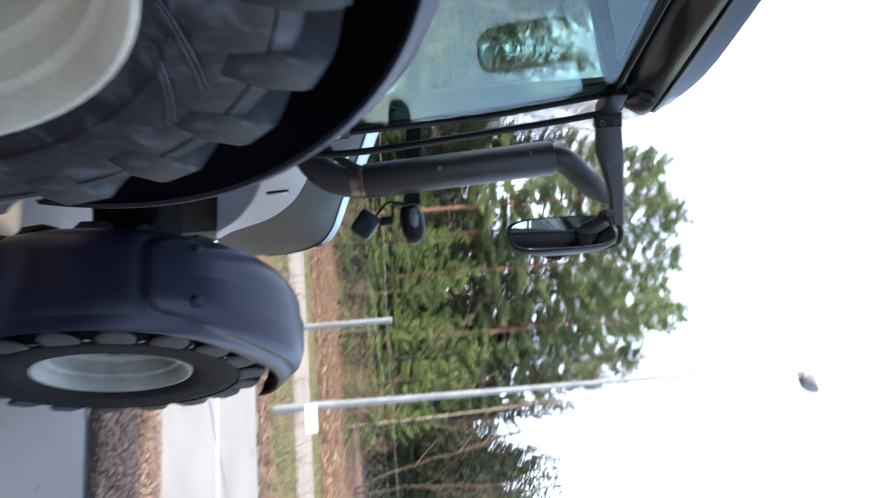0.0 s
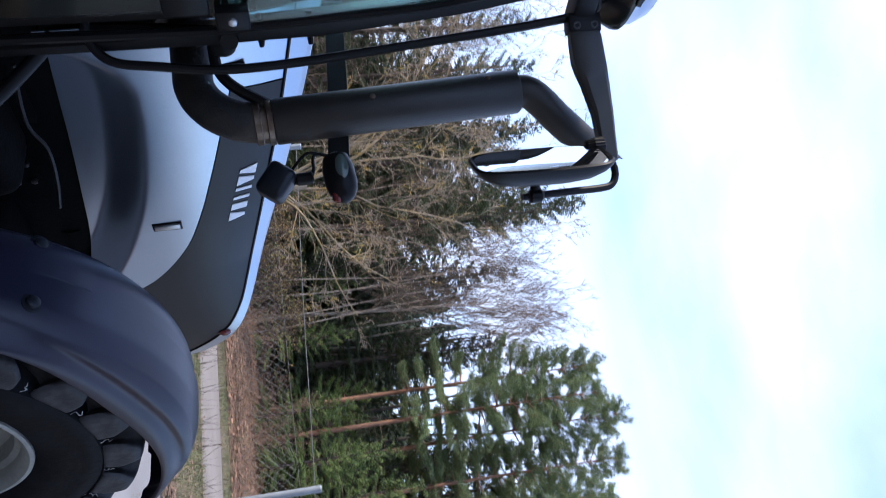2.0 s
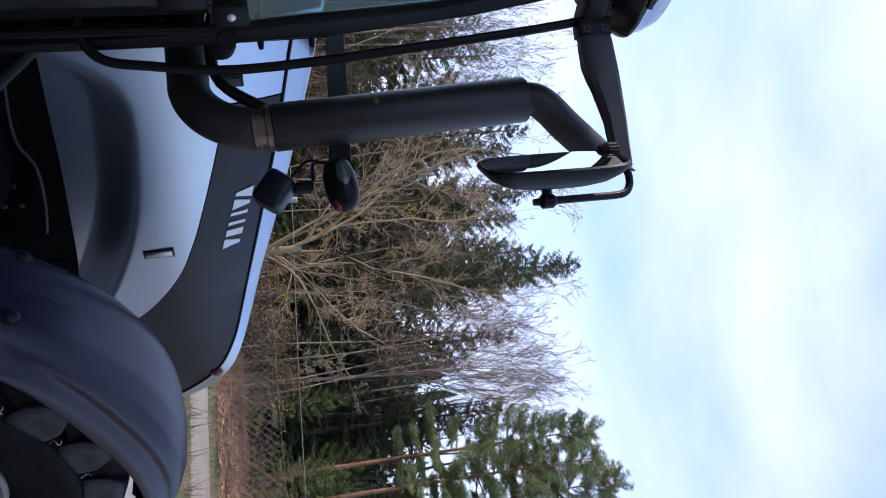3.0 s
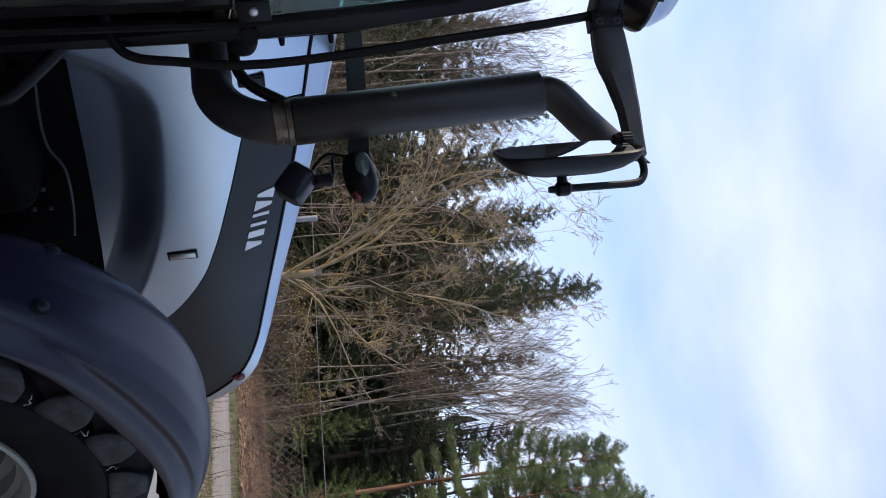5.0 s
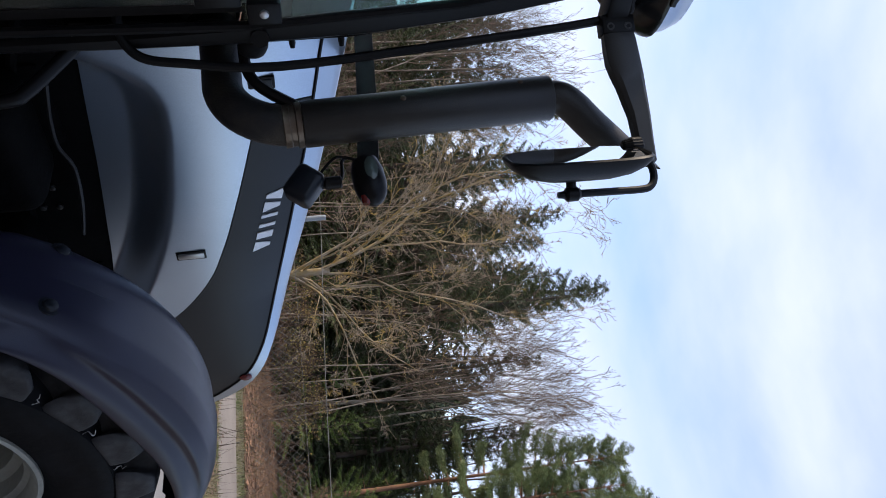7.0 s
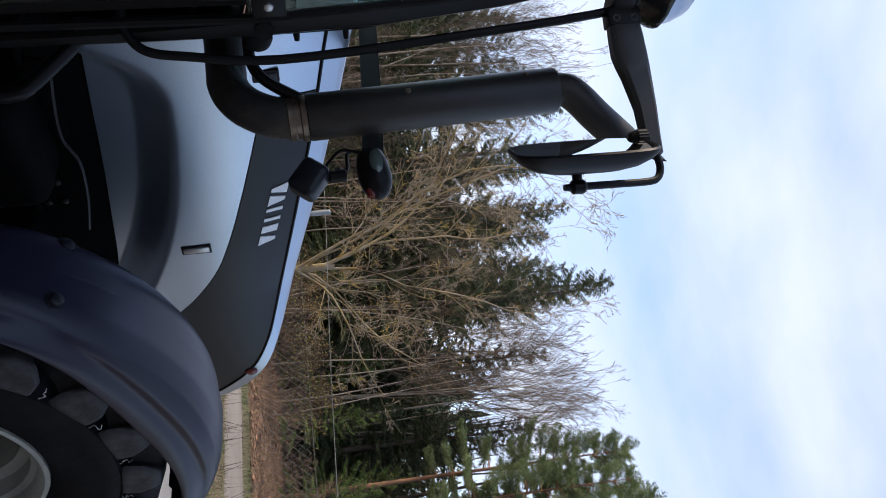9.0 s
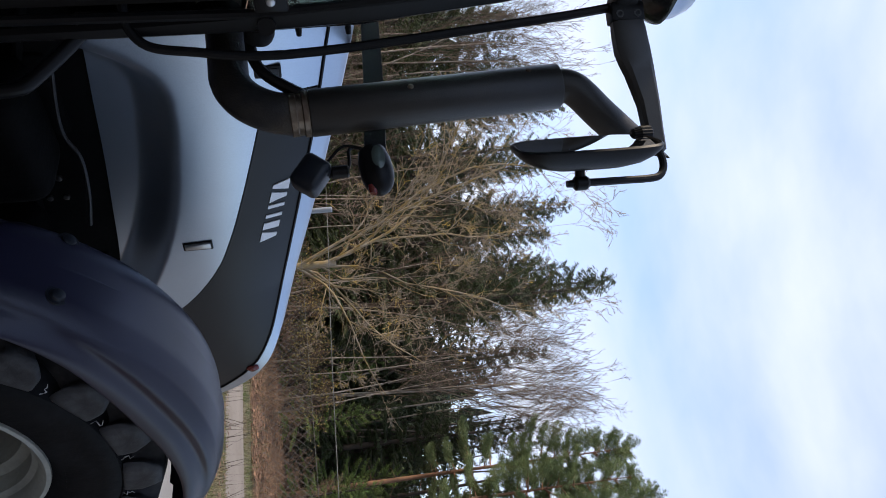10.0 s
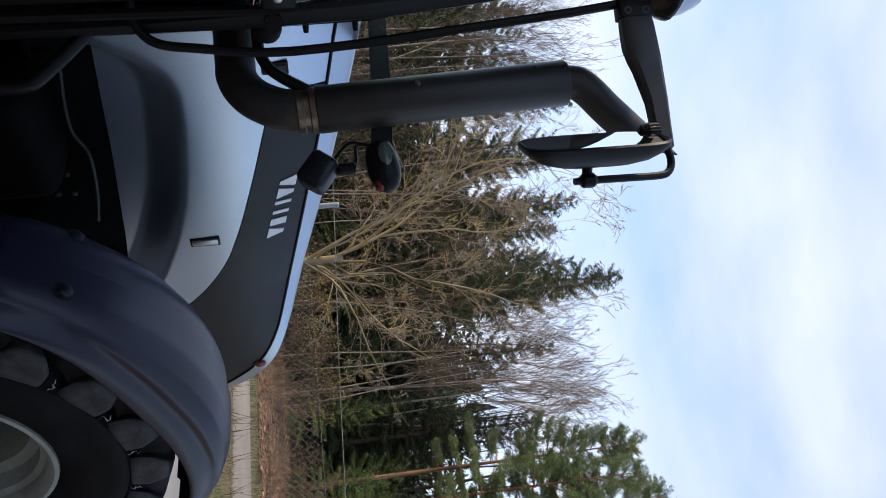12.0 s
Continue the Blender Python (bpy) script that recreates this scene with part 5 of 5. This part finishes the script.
def spruce(seed, h, reach, dense=1.0, bare=0.06, needles=None, bark=None, gap=1.0, power=0.75, droop=0.35, fine=1.0):
    """A conifer: whorls of sagging boughs, each a comb of narrow needled twigs with shorter hanging ones."""
    rng = np.random.default_rng(seed)
    trunk = [[((0.006 * h * math.sin(seed + 3 * t), 0.0, h * t), (0.011 if bark else 0.015) * h * (1 - t) + 0.012) for t in np.linspace(0, 0.985, 12)]]
    B, A, Ls, Ws = [], [], [], []

    def put(base, along, length, width):
        B.append(base), A.append(along), Ls.append(length), Ws.append(width)
    z = bare * h
    while z < h * 0.99:
        t = z / h
        turn = rng.uniform(0, 6.28)
        n = rng.integers(5, 8)
        for k in range(n):
            a = turn + 6.283 * k / n + rng.normal(0, 0.25)
            L = reach * min(1.0, 0.5 + 2.2 * (t - bare)) * (1 - t) ** power * rng.uniform(0.42, 1.22) + 0.10
            if rng.random() < 0.08:
                L *= 0.5
            zz = z + rng.normal(0, 0.16)
            rise = (0.10 + 0.55 * t) if t > 0.5 else (-0.12 + 0.9 * (t - 0.2))
            m = max(4, int(L / 0.078 * dense))
            u = np.linspace(0.10, 1, m)
            sag = -0.32 * u ** 2 * (1 - t) + 0.16 * u ** 4
            p = np.stack([np.cos(a) * L * u, np.sin(a) * L * u, zz + L * (rise * u + sag)], -1)
            trunk.append([((0, 0, zz), 0.010 + 0.009 * L), (tuple(p[m // 2]), 0.007 + 0.004 * L), (tuple(p[-1]), 0.004)])
            out = np.array((np.cos(a), np.sin(a), 0.0))
            for side in (1, -1):
                q = rng.uniform(0.65, 0.95, m)
                dirs = np.stack([np.cos(a + side * q), np.sin(a + side * q), rng.uniform(-0.22, 0.02, m) - 0.12 * (1 - t)], -1)
                fan = (L * 0.46 * np.minimum(1.0, 4 * u) * (1.04 - u) + 0.09) * rng.uniform(0.65, 1.15, m)
                put(p, dirs, fan, rng.uniform(0.012, 0.020, m) + 0.012 * fan)
                half = p + dirs * (fan * rng.uniform(0.25, 0.6, m))[:, None]
                put(half, dirs * 0.6 + out * 0.5 + rng.normal(0, 0.15, (m, 3)) - np.array((0, 0, droop)), fan * 0.45 + 0.06, rng.uniform(0.012, 0.022, m))
            put(p, np.tile(out - np.array((0, 0, droop * 1.6)), (m, 1)) + rng.normal(0, 0.35, (m, 3)), rng.uniform(0.12, 0.24, m), rng.uniform(0.014, 0.024, m))
        z += rng.uniform(0.26, 0.42) * (0.75 + 0.03 * h) * gap * (1.1 - 0.5 * t)
    v, f = sprays(rng, np.concatenate(B), np.concatenate(A), np.concatenate(Ls), np.concatenate(Ws) * fine, 0.12)
    return limbs_mesh("trunk", trunk, bark or BARK_S, 6), raw_mesh("crown", v, f, needles or NEEDLE_S)


def pine(seed, h, reach, bare, needles, bark, thick_=1.0):
    """A pine: a tall bare trunk, well-spaced layers of boughs, each bough and its side twigs set with tufts of needles."""
    rng = np.random.default_rng(seed)
    limbs = [[((0.004 * h * math.sin(seed + 2.5 * t), 0.004 * h * math.sin(2 * seed + 3 * t), h * t), 0.0080 * h * (1 - t) + 0.014) for t in np.linspace(0, 0.985, 14)]]
    B, A, Ls, Ws = [], [], [], []

    def tufts(c, along, n, size):
        m = len(c)
        c2, d2 = np.repeat(c, n, 0), np.repeat(along, n, 0)
        d2 = d2 + rng.normal(0, 0.55, (m * n, 3)) * np.array((1, 1, 0.7)) + np.array((0, 0, 0.10))
        B.append(c2 + rng.normal(0, 0.045, c2.shape)), A.append(d2)
        Ls.append(rng.uniform(0.6, 1.15, m * n) * size), Ws.append(rng.uniform(0.0052, 0.0088, m * n) * thick_)
    for k in range(9):                            # short dead stubs on the bare trunk
        z, a = rng.uniform(0.14, bare + 0.1) * h, rng.uniform(0, 6.28)
        L = rng.uniform(0.25, 1.0)
        limbs.append([((0, 0, z), 0.014), ((L * math.cos(a), L * math.sin(a), z + L * rng.uniform(-0.35, 0.15)), 0.004)])
    z = bare * h
    while z < h * 0.985:
        t = (z / h - bare) / (1 - bare)
        n, turn = rng.integers(4, 7), rng.uniform(0, 6.28)
        for k in range(n):
            a = turn + 6.283 * k / n + rng.normal(0, 0.3)
            L = reach * min(1.0, 0.55 + 1.6 * t) * (1 - t) ** 0.62 * rng.uniform(0.55, 1.2) + 0.16
            zz, rise = z + rng.normal(0, 0.10), rng.uniform(-0.22, 0.05) + 0.75 * t
            m = max(4, int(L / 0.13))
            u = np.linspace(0.28, 1, m)
            p = np.stack([np.cos(a) * L * u, np.sin(a) * L * u, zz + L * (rise * u - 0.22 * u ** 2 * (1 - t) + 0.20 * u ** 4)], -1)
            out = np.array((np.cos(a), np.sin(a), 0.15 + 0.5 * t))
            limbs.append([((0, 0, zz), 0.012 + 0.010 * L), (tuple(p[m // 2]), 0.008 + 0.004 * L), (tuple(p[-1]), 0.005)])
            tufts(p, np.tile(out, (m, 1)), 30, 0.140)
            for side in (1, -1):
                fan = (L * 0.42 * (1.06 - u) * np.minimum(1, 3 * u) + 0.08) * rng.uniform(0.5, 1.2, m)
                q = a + side * rng.uniform(0.6, 1.0, m)
                dirs = np.stack([np.cos(q), np.sin(q), rng.uniform(-0.35, 0.05, m)], -1)
                for f in (0.4, 0.75, 1.0):
                    keep = fan * f > 0.07
                    if keep.any():
                        tufts((p + dirs * (fan * f)[:, None])[keep], dirs[keep], 24, 0.130)
        z += rng.uniform(0.55, 0.85) * (1.15 - 0.60 * t)
    tufts(np.array([(0.004 * h * math.sin(seed + 2.5), 0.004 * h * math.sin(2 * seed + 3), h * 0.98)]), np.array([(0, 0, 1.0)]), 14, 0.3)
    v, f = sprays(rng, np.concatenate(B), np.concatenate(A), np.concatenate(Ls), np.concatenate(Ws), 0.10)
    return limbs_mesh("trunk", limbs, bark, 7), raw_mesh("crown", v, f, needles)


def bare_tree(seed, h, stems=1, spread=0.5, levels=4, mat=None, r0=None, twig=1.0, up=0.35, crook=0.13, limbs_n=11, fork=0.0, few=1.0, aims=None, first=0.22, wide=1.0, thin=0.0032):
    """A leafless broadleaf tree: stems, limbs and twigs. Returns the trunk's mesh and the twigs' mesh."""
    rng = np.random.default_rng(seed)
    limbs, twigs = [], []

    def grow(p, d, L, r, level):
        n = (9, 6, 3, 2, 1)[level]
        pts, q, dd = [], np.array(p, float), np.array(d, float)
        for i in range(n + 1):
            pts.append((tuple(q), max(thin, r * (1 - 0.72 * i / n))))
            dd = dd + rng.normal(0, (crook + 0.025 * level) * (0.4 if level == 0 and stems == 1 else 1.0), 3) + np.array((0, 0, up * 0.12))
            dd /= np.linalg.norm(dd)
            q = q + dd * L / n
        (limbs if level < (2 if aims or stems > 2 else 1) else twigs).append(pts)
        if level >= levels:
            return
        kids = (rng.integers(limbs_n - 2, limbs_n + 3), rng.integers(4, 8), rng.integers(3, 6), rng.integers(2, 4))[min(level, 3)]
        for k in range(int(round(kids * (twig if level > 0 else 1) * few))):
            u = rng.uniform(0.25 if level else first, 1.0)
            i = min(n - 1, int(u * n))
            o = np.array(pts[i][0]) + (np.array(pts[i + 1][0]) - np.array(pts[i][0])) * (u * n - i)
            base = np.array(pts[i + 1][0]) - np.array(pts[i][0])
            base /= np.linalg.norm(base)
            side = np.cross(base, rng.normal(size=3))
            side /= np.linalg.norm(side)
            ang = rng.uniform(0.35, 0.95) * wide
            nd = base * math.cos(ang) + side * math.sin(ang) + np.array((0, 0, up * 0.4))
            grow(o, nd / np.linalg.norm(nd), L * rng.uniform(0.32, 0.58) * (1.05 - 0.45 * u), pts[i][1] * rng.uniform(0.38, 0.6), level + 1)

    if fork:
        limbs.append([((0.05, 0, -0.1), (r0 or 0.1) * 1.9), ((0.0, 0.03, fork * 0.5), (r0 or 0.1) * 1.6), ((0, 0, fork + 0.1), (r0 or 0.1) * 1.5)])
    for right, away, part_h, r_ in aims or ():
        d = np.array((0.773 * math.sin(right) - 0.634 * math.sin(away), 0.634 * math.sin(right) + 0.773 * math.sin(away), math.cos(right) * math.cos(away)))
        grow((0, 0, fork * rng.uniform(0.5, 1.0)), d / np.linalg.norm(d), h * part_h, r_, 0)
    for s_ in range(stems if not aims else 0):
        a = 2 * math.pi * s_ / stems + rng.uniform(-0.4, 0.4)
        tilt = spread * rng.uniform(0.5, 1.15) if stems > 1 else spread * 0.1
        d = np.array((math.cos(a) * math.sin(tilt), math.sin(a) * math.sin(tilt), math.cos(tilt)))
        grow((0.12 * math.cos(a) * (stems > 1), 0.12 * math.sin(a) * (stems > 1), fork - 0.1), d, h * rng.uniform(0.8, 1.0), r0 or 0.011 * h, 0)
    mat = mat or BARK_B
    return limbs_mesh("trunk", limbs, BARK_G if mat is BARK_L else mat, 6), limbs_mesh("branchwork", twigs, mat if mat in (BARK_L, BARK_R) else BARK_D, 3)


def tree_thing(name, meshes, names, label, category, group=""):
    t = thing(name, (0, 0, 0), label, category, group)
    for me, nm in zip(meshes, names):
        ob = new(nm, me)
        ob.parent = t
        if nm in ("branchwork", "foliage"):
            tagged(ob, kind="stuff")
    return t


def plant(proto, spots):
    """Stands the first tree at the first spot and copies for the rest: x, y, scale, turn."""
    for i, (x, y, sc, turn) in enumerate(spots):
        m = pose(x, y, 0, 0, 0, turn)
        if i == 0:
            proto.matrix_basis = m @ Matrix.Diagonal((sc, sc, sc, 1))
        else:
            c = copy_thing(proto, m)
            c.scale = (sc, sc, sc)


TC = ("trunk", "crown")
TT = ("trunk", "branchwork")
spruce_a = tree_thing("spruce_tree", spruce(11, 13.0, 2.5, 1.25, gap=1.12, fine=1.0), TC, "tall dark green spruce at the wood's edge", "tree", "spruces of the wood")
spruce_b = tree_thing("spruce_tree", spruce(12, 12.0, 2.0, 1.25, bare=0.12, gap=1.12, fine=1.0), TC, "slender dark green spruce in the wood", "tree", "spruces of the wood")
young = tree_thing("young_spruce", spruce(13, 5.4, 1.9, 1.4, 0.02, NEEDLE_Y, None, 1.45, 0.85, 0.5, 0.85), TC, "bushy bright green young spruce behind the fence", "tree", "young spruces")
pine_a = tree_thing("pine_tree", pine(21, 13.8, 2.3, 0.42, NEEDLE_P, BARK_P), TC, "scots pine with an orange trunk and grey-green crown", "tree", "pines of the wood")
pine_b = tree_thing("pine_tree", pine(22, 13.2, 1.95, 0.45, NEEDLE_P, BARK_P), TC, "slim scots pine with a high grey-green crown", "tree", "pines of the wood")
alder = tree_thing("bare_tree", bare_tree(47, 7.8, 6, 0.80, 4, BARK_L, 0.075, 1.1, 0.12, 0.155, 10, 2.3, wide=1.2, thin=0.0058, aims=[
    (-0.05, 0.1, 1.06, 0.055), (-0.17, -0.2, 0.97, 0.052), (-0.38, 0.1, 0.93, 0.060), (-0.30, 0.35, 0.96, 0.045), (-0.85, 0.0, 0.40, 0.040), (-0.58, -0.25, 0.62, 0.042), (0.05, -0.3, 0.92, 0.045),
    (0.10, 0.3, 0.88, 0.040), (0.58, 0.0, 0.66, 0.045), (0.80, 0.2, 0.42, 0.030), (0.36, -0.2, 0.50, 0.032)]), TT, "leafless many-stemmed tree with yellow lichened limbs", "tree")
birch = tree_thing("birch_tree", bare_tree(32, 11.0, 1, 0.3, 4, BARK_B, 0.055, 0.75, 0.55, 0.05, 24, first=0.55, wide=0.85, thin=0.0046), TT, "slender leafless birch with pale bark", "tree", "birches of the wood")
birch_b = tree_thing("birch_tree", bare_tree(33, 9.5, 2, 0.18, 4, BARK_B, 0.045, 0.75, 0.55, 0.06, 16, first=0.55, wide=0.85, thin=0.0046), TT, "twin-stemmed leafless birch with pale bark", "tree", "birches of the wood")
grey_tree = tree_thing("bare_tree", bare_tree(34, 9.0, 3, 0.35, 4, BARK_D, 0.050, 0.62, 0.22, 0.14, 9, wide=1.1, thin=0.005), TT, "leafless brown broadleaf tree in the wood", "tree", "bare trees of the wood")
bush = tree_thing("bush", bare_tree(35, 2.8, 8, 0.65, 3, BARK_R, 0.013, 0.8, 0.35, 0.15, 8), TT, "leafless brown bush behind the fence", "bush", "bushes at the fence")

leafy_meshes = bare_tree(36, 2.2, 9, 0.7, 3, BARK_D, 0.012, 0.8, 0.35, 0.15, 8)
rng_l = np.random.default_rng(9)
lv = np.array([v.co[:] for v in leafy_meshes[1].vertices])
lv = lv[rng_l.integers(0, len(lv), 650)] + rng_l.normal(0, 0.05, (650, 3))
lvv, lff = sprays(rng_l, lv, rng_l.normal(size=lv.shape) + np.array((0, 0, -0.4)), rng_l.uniform(0.05, 0.10, 650), rng_l.uniform(0.014, 0.03, 650))
leafy = tree_thing("bush", (*leafy_meshes, raw_mesh("foliage", lvv, lff, LEAF_Y)), ("trunk", "branchwork", "foliage"), "yellowing bush with few leaves behind the fence", "bush", "bushes at the fence")
plant(leafy, [(-9.5, 20.0, 1.0, 0), (-11.6, 19.7, 0.9, 290), (-10.4, 19.9, 0.8, 60), (-13.4, 19.8, 1.0, 140)])
plant(pine_a, [(-9.0, 25.8, 0.88, 0), (-7.2, 26.4, 0.92, 70), (-4.4, 30.6, 0.98, 150), (-5.9, 31.5, 0.97, 220), (-2.9, 32.0, 0.86, 20)])
plant(pine_b, [(-7.7, 25.2, 0.90, 10), (-5.6, 26.2, 0.93, 100), (-3.6, 27.0, 0.84, 190), (-2.2, 30.5, 0.74, 40)])
plant(spruce_a, [(-14.4, 23.2, 0.96, 0), (-16.2, 25.3, 1.06, 80), (-18.9, 27.0, 0.90, 170), (-26.0, 27.5, 0.86, 210), (-1.2, 33.0, 0.70, 60), (-12.8, 32.0, 0.78, 15), (-17.4, 23.4, 0.84, 110), (-19.8, 24.6, 0.98, 10), (-22.0, 23.2, 0.98, 250), (-25.2, 23.6, 1.06, 80), (-28.6, 24.2, 1.0, 330), (-32.0, 25.0, 0.9, 100), (-11.0, 27.0, 0.72, 75), (-15.0, 28.5, 0.86, 200), (-20.6, 30.0, 1.08, 140), (-24.5, 30.5, 1.1, 20), (-18.0, 28.6, 1.0, 250), (-27.6, 30.0, 1.12, 310), (-34.0, 27.5, 1.1, 160), (-30.5, 23.6, 0.98, 40), (-33.4, 24.2, 1.05, 200), (-36.2, 26.2, 1.1, 290), (-38.6, 27.4, 1.1, 120)])
plant(spruce_b, [(-15.6, 24.5, 0.9, 0), (-17.6, 26.0, 0.88, 90), (-20.4, 26.4, 0.86, 200), (-13.4, 27.5, 0.68, 120), (0.4, 34.0, 0.62, 260), (-5.0, 33.0, 0.9, 310), (-8.8, 33.5, 0.92, 200), (-21.2, 26.2, 1.02, 30), (-18.8, 25.2, 0.98, 210), (-23.2, 25.4, 1.04, 100), (-11.8, 29.0, 0.58, 140), (-13.2, 29.8, 0.60, 250), (-14.4, 27.6, 0.56, 310), (-15.6, 28.6, 0.62, 70), (-16.8, 27.2, 0.60, 180), (-18.2, 25.6, 0.62, 20), (-12.4, 26.6, 0.46, 220), (-9.6, 27.8, 0.45, 100), (-11.0, 24.4, 0.36, 270), (-13.0, 23.6, 0.34, 200), (-15.4, 23.0, 0.42, 340), (-16.8, 23.4, 0.46, 60), (-19.0, 23.6, 0.5, 130), (-8.2, 27.0, 0.42, 160), (-7.0, 27.6, 0.46, 80), (-6.6, 30.6, 0.86, 20), (-4.0, 31.2, 0.80, 140), (-2.2, 31.0, 0.74, 230), (-8.0, 31.4, 0.90, 300), (-5.4, 29.6, 0.70, 110), (-3.0, 29.8, 0.62, 10)])
plant(young, [(-5.6, 21.8, 0.66, 33), (-4.1, 22.2, 0.72, 99), (-2.8, 21.6, 0.6, 12), (-1.4, 22.2, 0.75, 160), (-0.2, 21.8, 0.55, 220), (-7.2, 22.0, 0.55, 300), (-6.3, 24.2, 0.80, 0), (-4.9, 23.4, 0.88, 60), (-3.5, 24.4, 0.78, 140), (-2.3, 23.6, 0.92, 200), (-1.2, 24.8, 0.80, 280), (-8.0, 25.4, 0.66, 30), (-10.6, 24.0, 0.62, 110), (-13.0, 24.5, 0.74, 170), (-15.5, 22.8, 0.6, 210), (-18.5, 24.0, 0.7, 20), (-9.3, 26.2, 0.8, 80), (-21.5, 24.5, 0.75, 50)])
plant(alder, [(-12.2, 17.8, 0.94, 0)])
plant(birch, [(-11.6, 25.6, 0.98, 0), (-13.7, 24.6, 0.90, 140), (-13.6, 27.4, 1.0, 60), (-12.6, 26.0, 0.95, 250), (-0.2, 21.6, 0.72, 100), (-23.5, 22.0, 0.92, 10), (-28.6, 22.8, 1.20, 90), (-30.6, 23.0, 1.22, 200)])
plant(birch_b, [(-12.4, 25.0, 0.98, 0), (-14.3, 26.6, 1.06, 75), (-13.0, 29.0, 1.08, 210), (-12.2, 27.8, 1.05, 130), (-13.6, 21.2, 0.75, 40), (-19.6, 22.4, 0.85, 20), (-29.6, 23.4, 1.36, 20), (-27.6, 23.6, 1.28, 150), (-26.2, 23.0, 1.15, 260)])
plant(grey_tree, [(-18.0, 21.0, 0.70, 0), (-22.0, 20.8, 0.72, 130), (-27.0, 22.0, 0.76, 210), (-19.8, 21.6, 0.72, 170), (-24.2, 21.8, 0.72, 260), (-29.8, 22.2, 0.80, 100), (-25.6, 21.4, 0.78, 20), (-28.4, 21.6, 0.82, 310), (-31.5, 22.0, 0.85, 70), (-0.8, 22.8, 0.62, 50), (1.6, 25.0, 0.85, 220), (-14.6, 21.4, 0.55, 300)])
sapling = tree_thing("sapling", bare_tree(61, 7.5, 1, 0.25, 3, BARK_B, 0.030, 0.7, 0.5, 0.05, 12, first=0.45), TT, "thin pale young birch stem behind the fence", "tree", "saplings at the fence")
plant(sapling, [(-14.3, 21.5, 0.9, 0), (-13.7, 21.9, 0.8, 50), (-11.5, 21.5, 0.95, 100), (-10.75, 21.2, 0.85, 160), (-10.3, 21.8, 0.9, 220), (-9.7, 21.5, 0.9, 280), (-17.0, 21.6, 0.9, 20), (-19.0, 21.9, 1.0, 80)])
rng_b = np.random.default_rng(77)
plant(bush, [(-24 + 1.5 * i + rng_b.uniform(-0.4, 0.4), rng_b.uniform(19.6, 22.5), rng_b.uniform(0.42, 0.72), rng_b.uniform(0, 360)) for i in range(17)] + [(-15 + 1.25 * i + rng_b.uniform(-0.5, 0.5), rng_b.uniform(16.0, 18.6), rng_b.uniform(0.26, 0.44), rng_b.uniform(0, 360)) for i in range(12)])

# the deep wood behind: many more stems as one mass
rng_w = np.random.default_rng(5)
deep = []
for i in range(150):
    x, y = rng_w.uniform(-70, 14), rng_w.uniform(31, 44)
    hh = rng_w.uniform(8, 12)
    deep.append([((x, y, 0), 0.11), ((x + rng_w.normal(0, 0.2), y, hh * 0.6), 0.07), ((x + rng_w.normal(0, 0.3), y, hh), 0.02)])
tagged(new("far_wood_stems", limbs_mesh("far_wood_stems", deep, BARK_S, 6)), "crowded dark stems deep in the wood", "wood", kind="stuff")
B = np.stack([rng_w.uniform(-75, 16, 150000), rng_w.uniform(33, 46, 150000), 9.6 * rng_w.uniform(0.0, 1.0, 150000) ** 1.2], -1)
B[:, 2] *= np.interp(B[:, 0], (-40, -20, -12, -4), (1.25, 1.2, 1.0, 0.92))
B[:, 2] *= 0.78 + 0.22 * np.sin(B[:, 0] * 0.9) * np.cos(B[:, 0] * 0.37)
vv, ff = sprays(rng_w, B, rng_w.normal(size=B.shape) + np.array((0, 0, -0.3)), rng_w.uniform(0.25, 0.55, 150000), rng_w.uniform(0.035, 0.075, 150000))
tagged(new("far_wood_foliage", raw_mesh("far_wood_foliage", vv, ff, NEEDLE_S)), "dark evergreen mass deep in the wood", "wood", kind="stuff")

# the wood's depth, far behind everything: one bumpy bank, its shade put into dark colour
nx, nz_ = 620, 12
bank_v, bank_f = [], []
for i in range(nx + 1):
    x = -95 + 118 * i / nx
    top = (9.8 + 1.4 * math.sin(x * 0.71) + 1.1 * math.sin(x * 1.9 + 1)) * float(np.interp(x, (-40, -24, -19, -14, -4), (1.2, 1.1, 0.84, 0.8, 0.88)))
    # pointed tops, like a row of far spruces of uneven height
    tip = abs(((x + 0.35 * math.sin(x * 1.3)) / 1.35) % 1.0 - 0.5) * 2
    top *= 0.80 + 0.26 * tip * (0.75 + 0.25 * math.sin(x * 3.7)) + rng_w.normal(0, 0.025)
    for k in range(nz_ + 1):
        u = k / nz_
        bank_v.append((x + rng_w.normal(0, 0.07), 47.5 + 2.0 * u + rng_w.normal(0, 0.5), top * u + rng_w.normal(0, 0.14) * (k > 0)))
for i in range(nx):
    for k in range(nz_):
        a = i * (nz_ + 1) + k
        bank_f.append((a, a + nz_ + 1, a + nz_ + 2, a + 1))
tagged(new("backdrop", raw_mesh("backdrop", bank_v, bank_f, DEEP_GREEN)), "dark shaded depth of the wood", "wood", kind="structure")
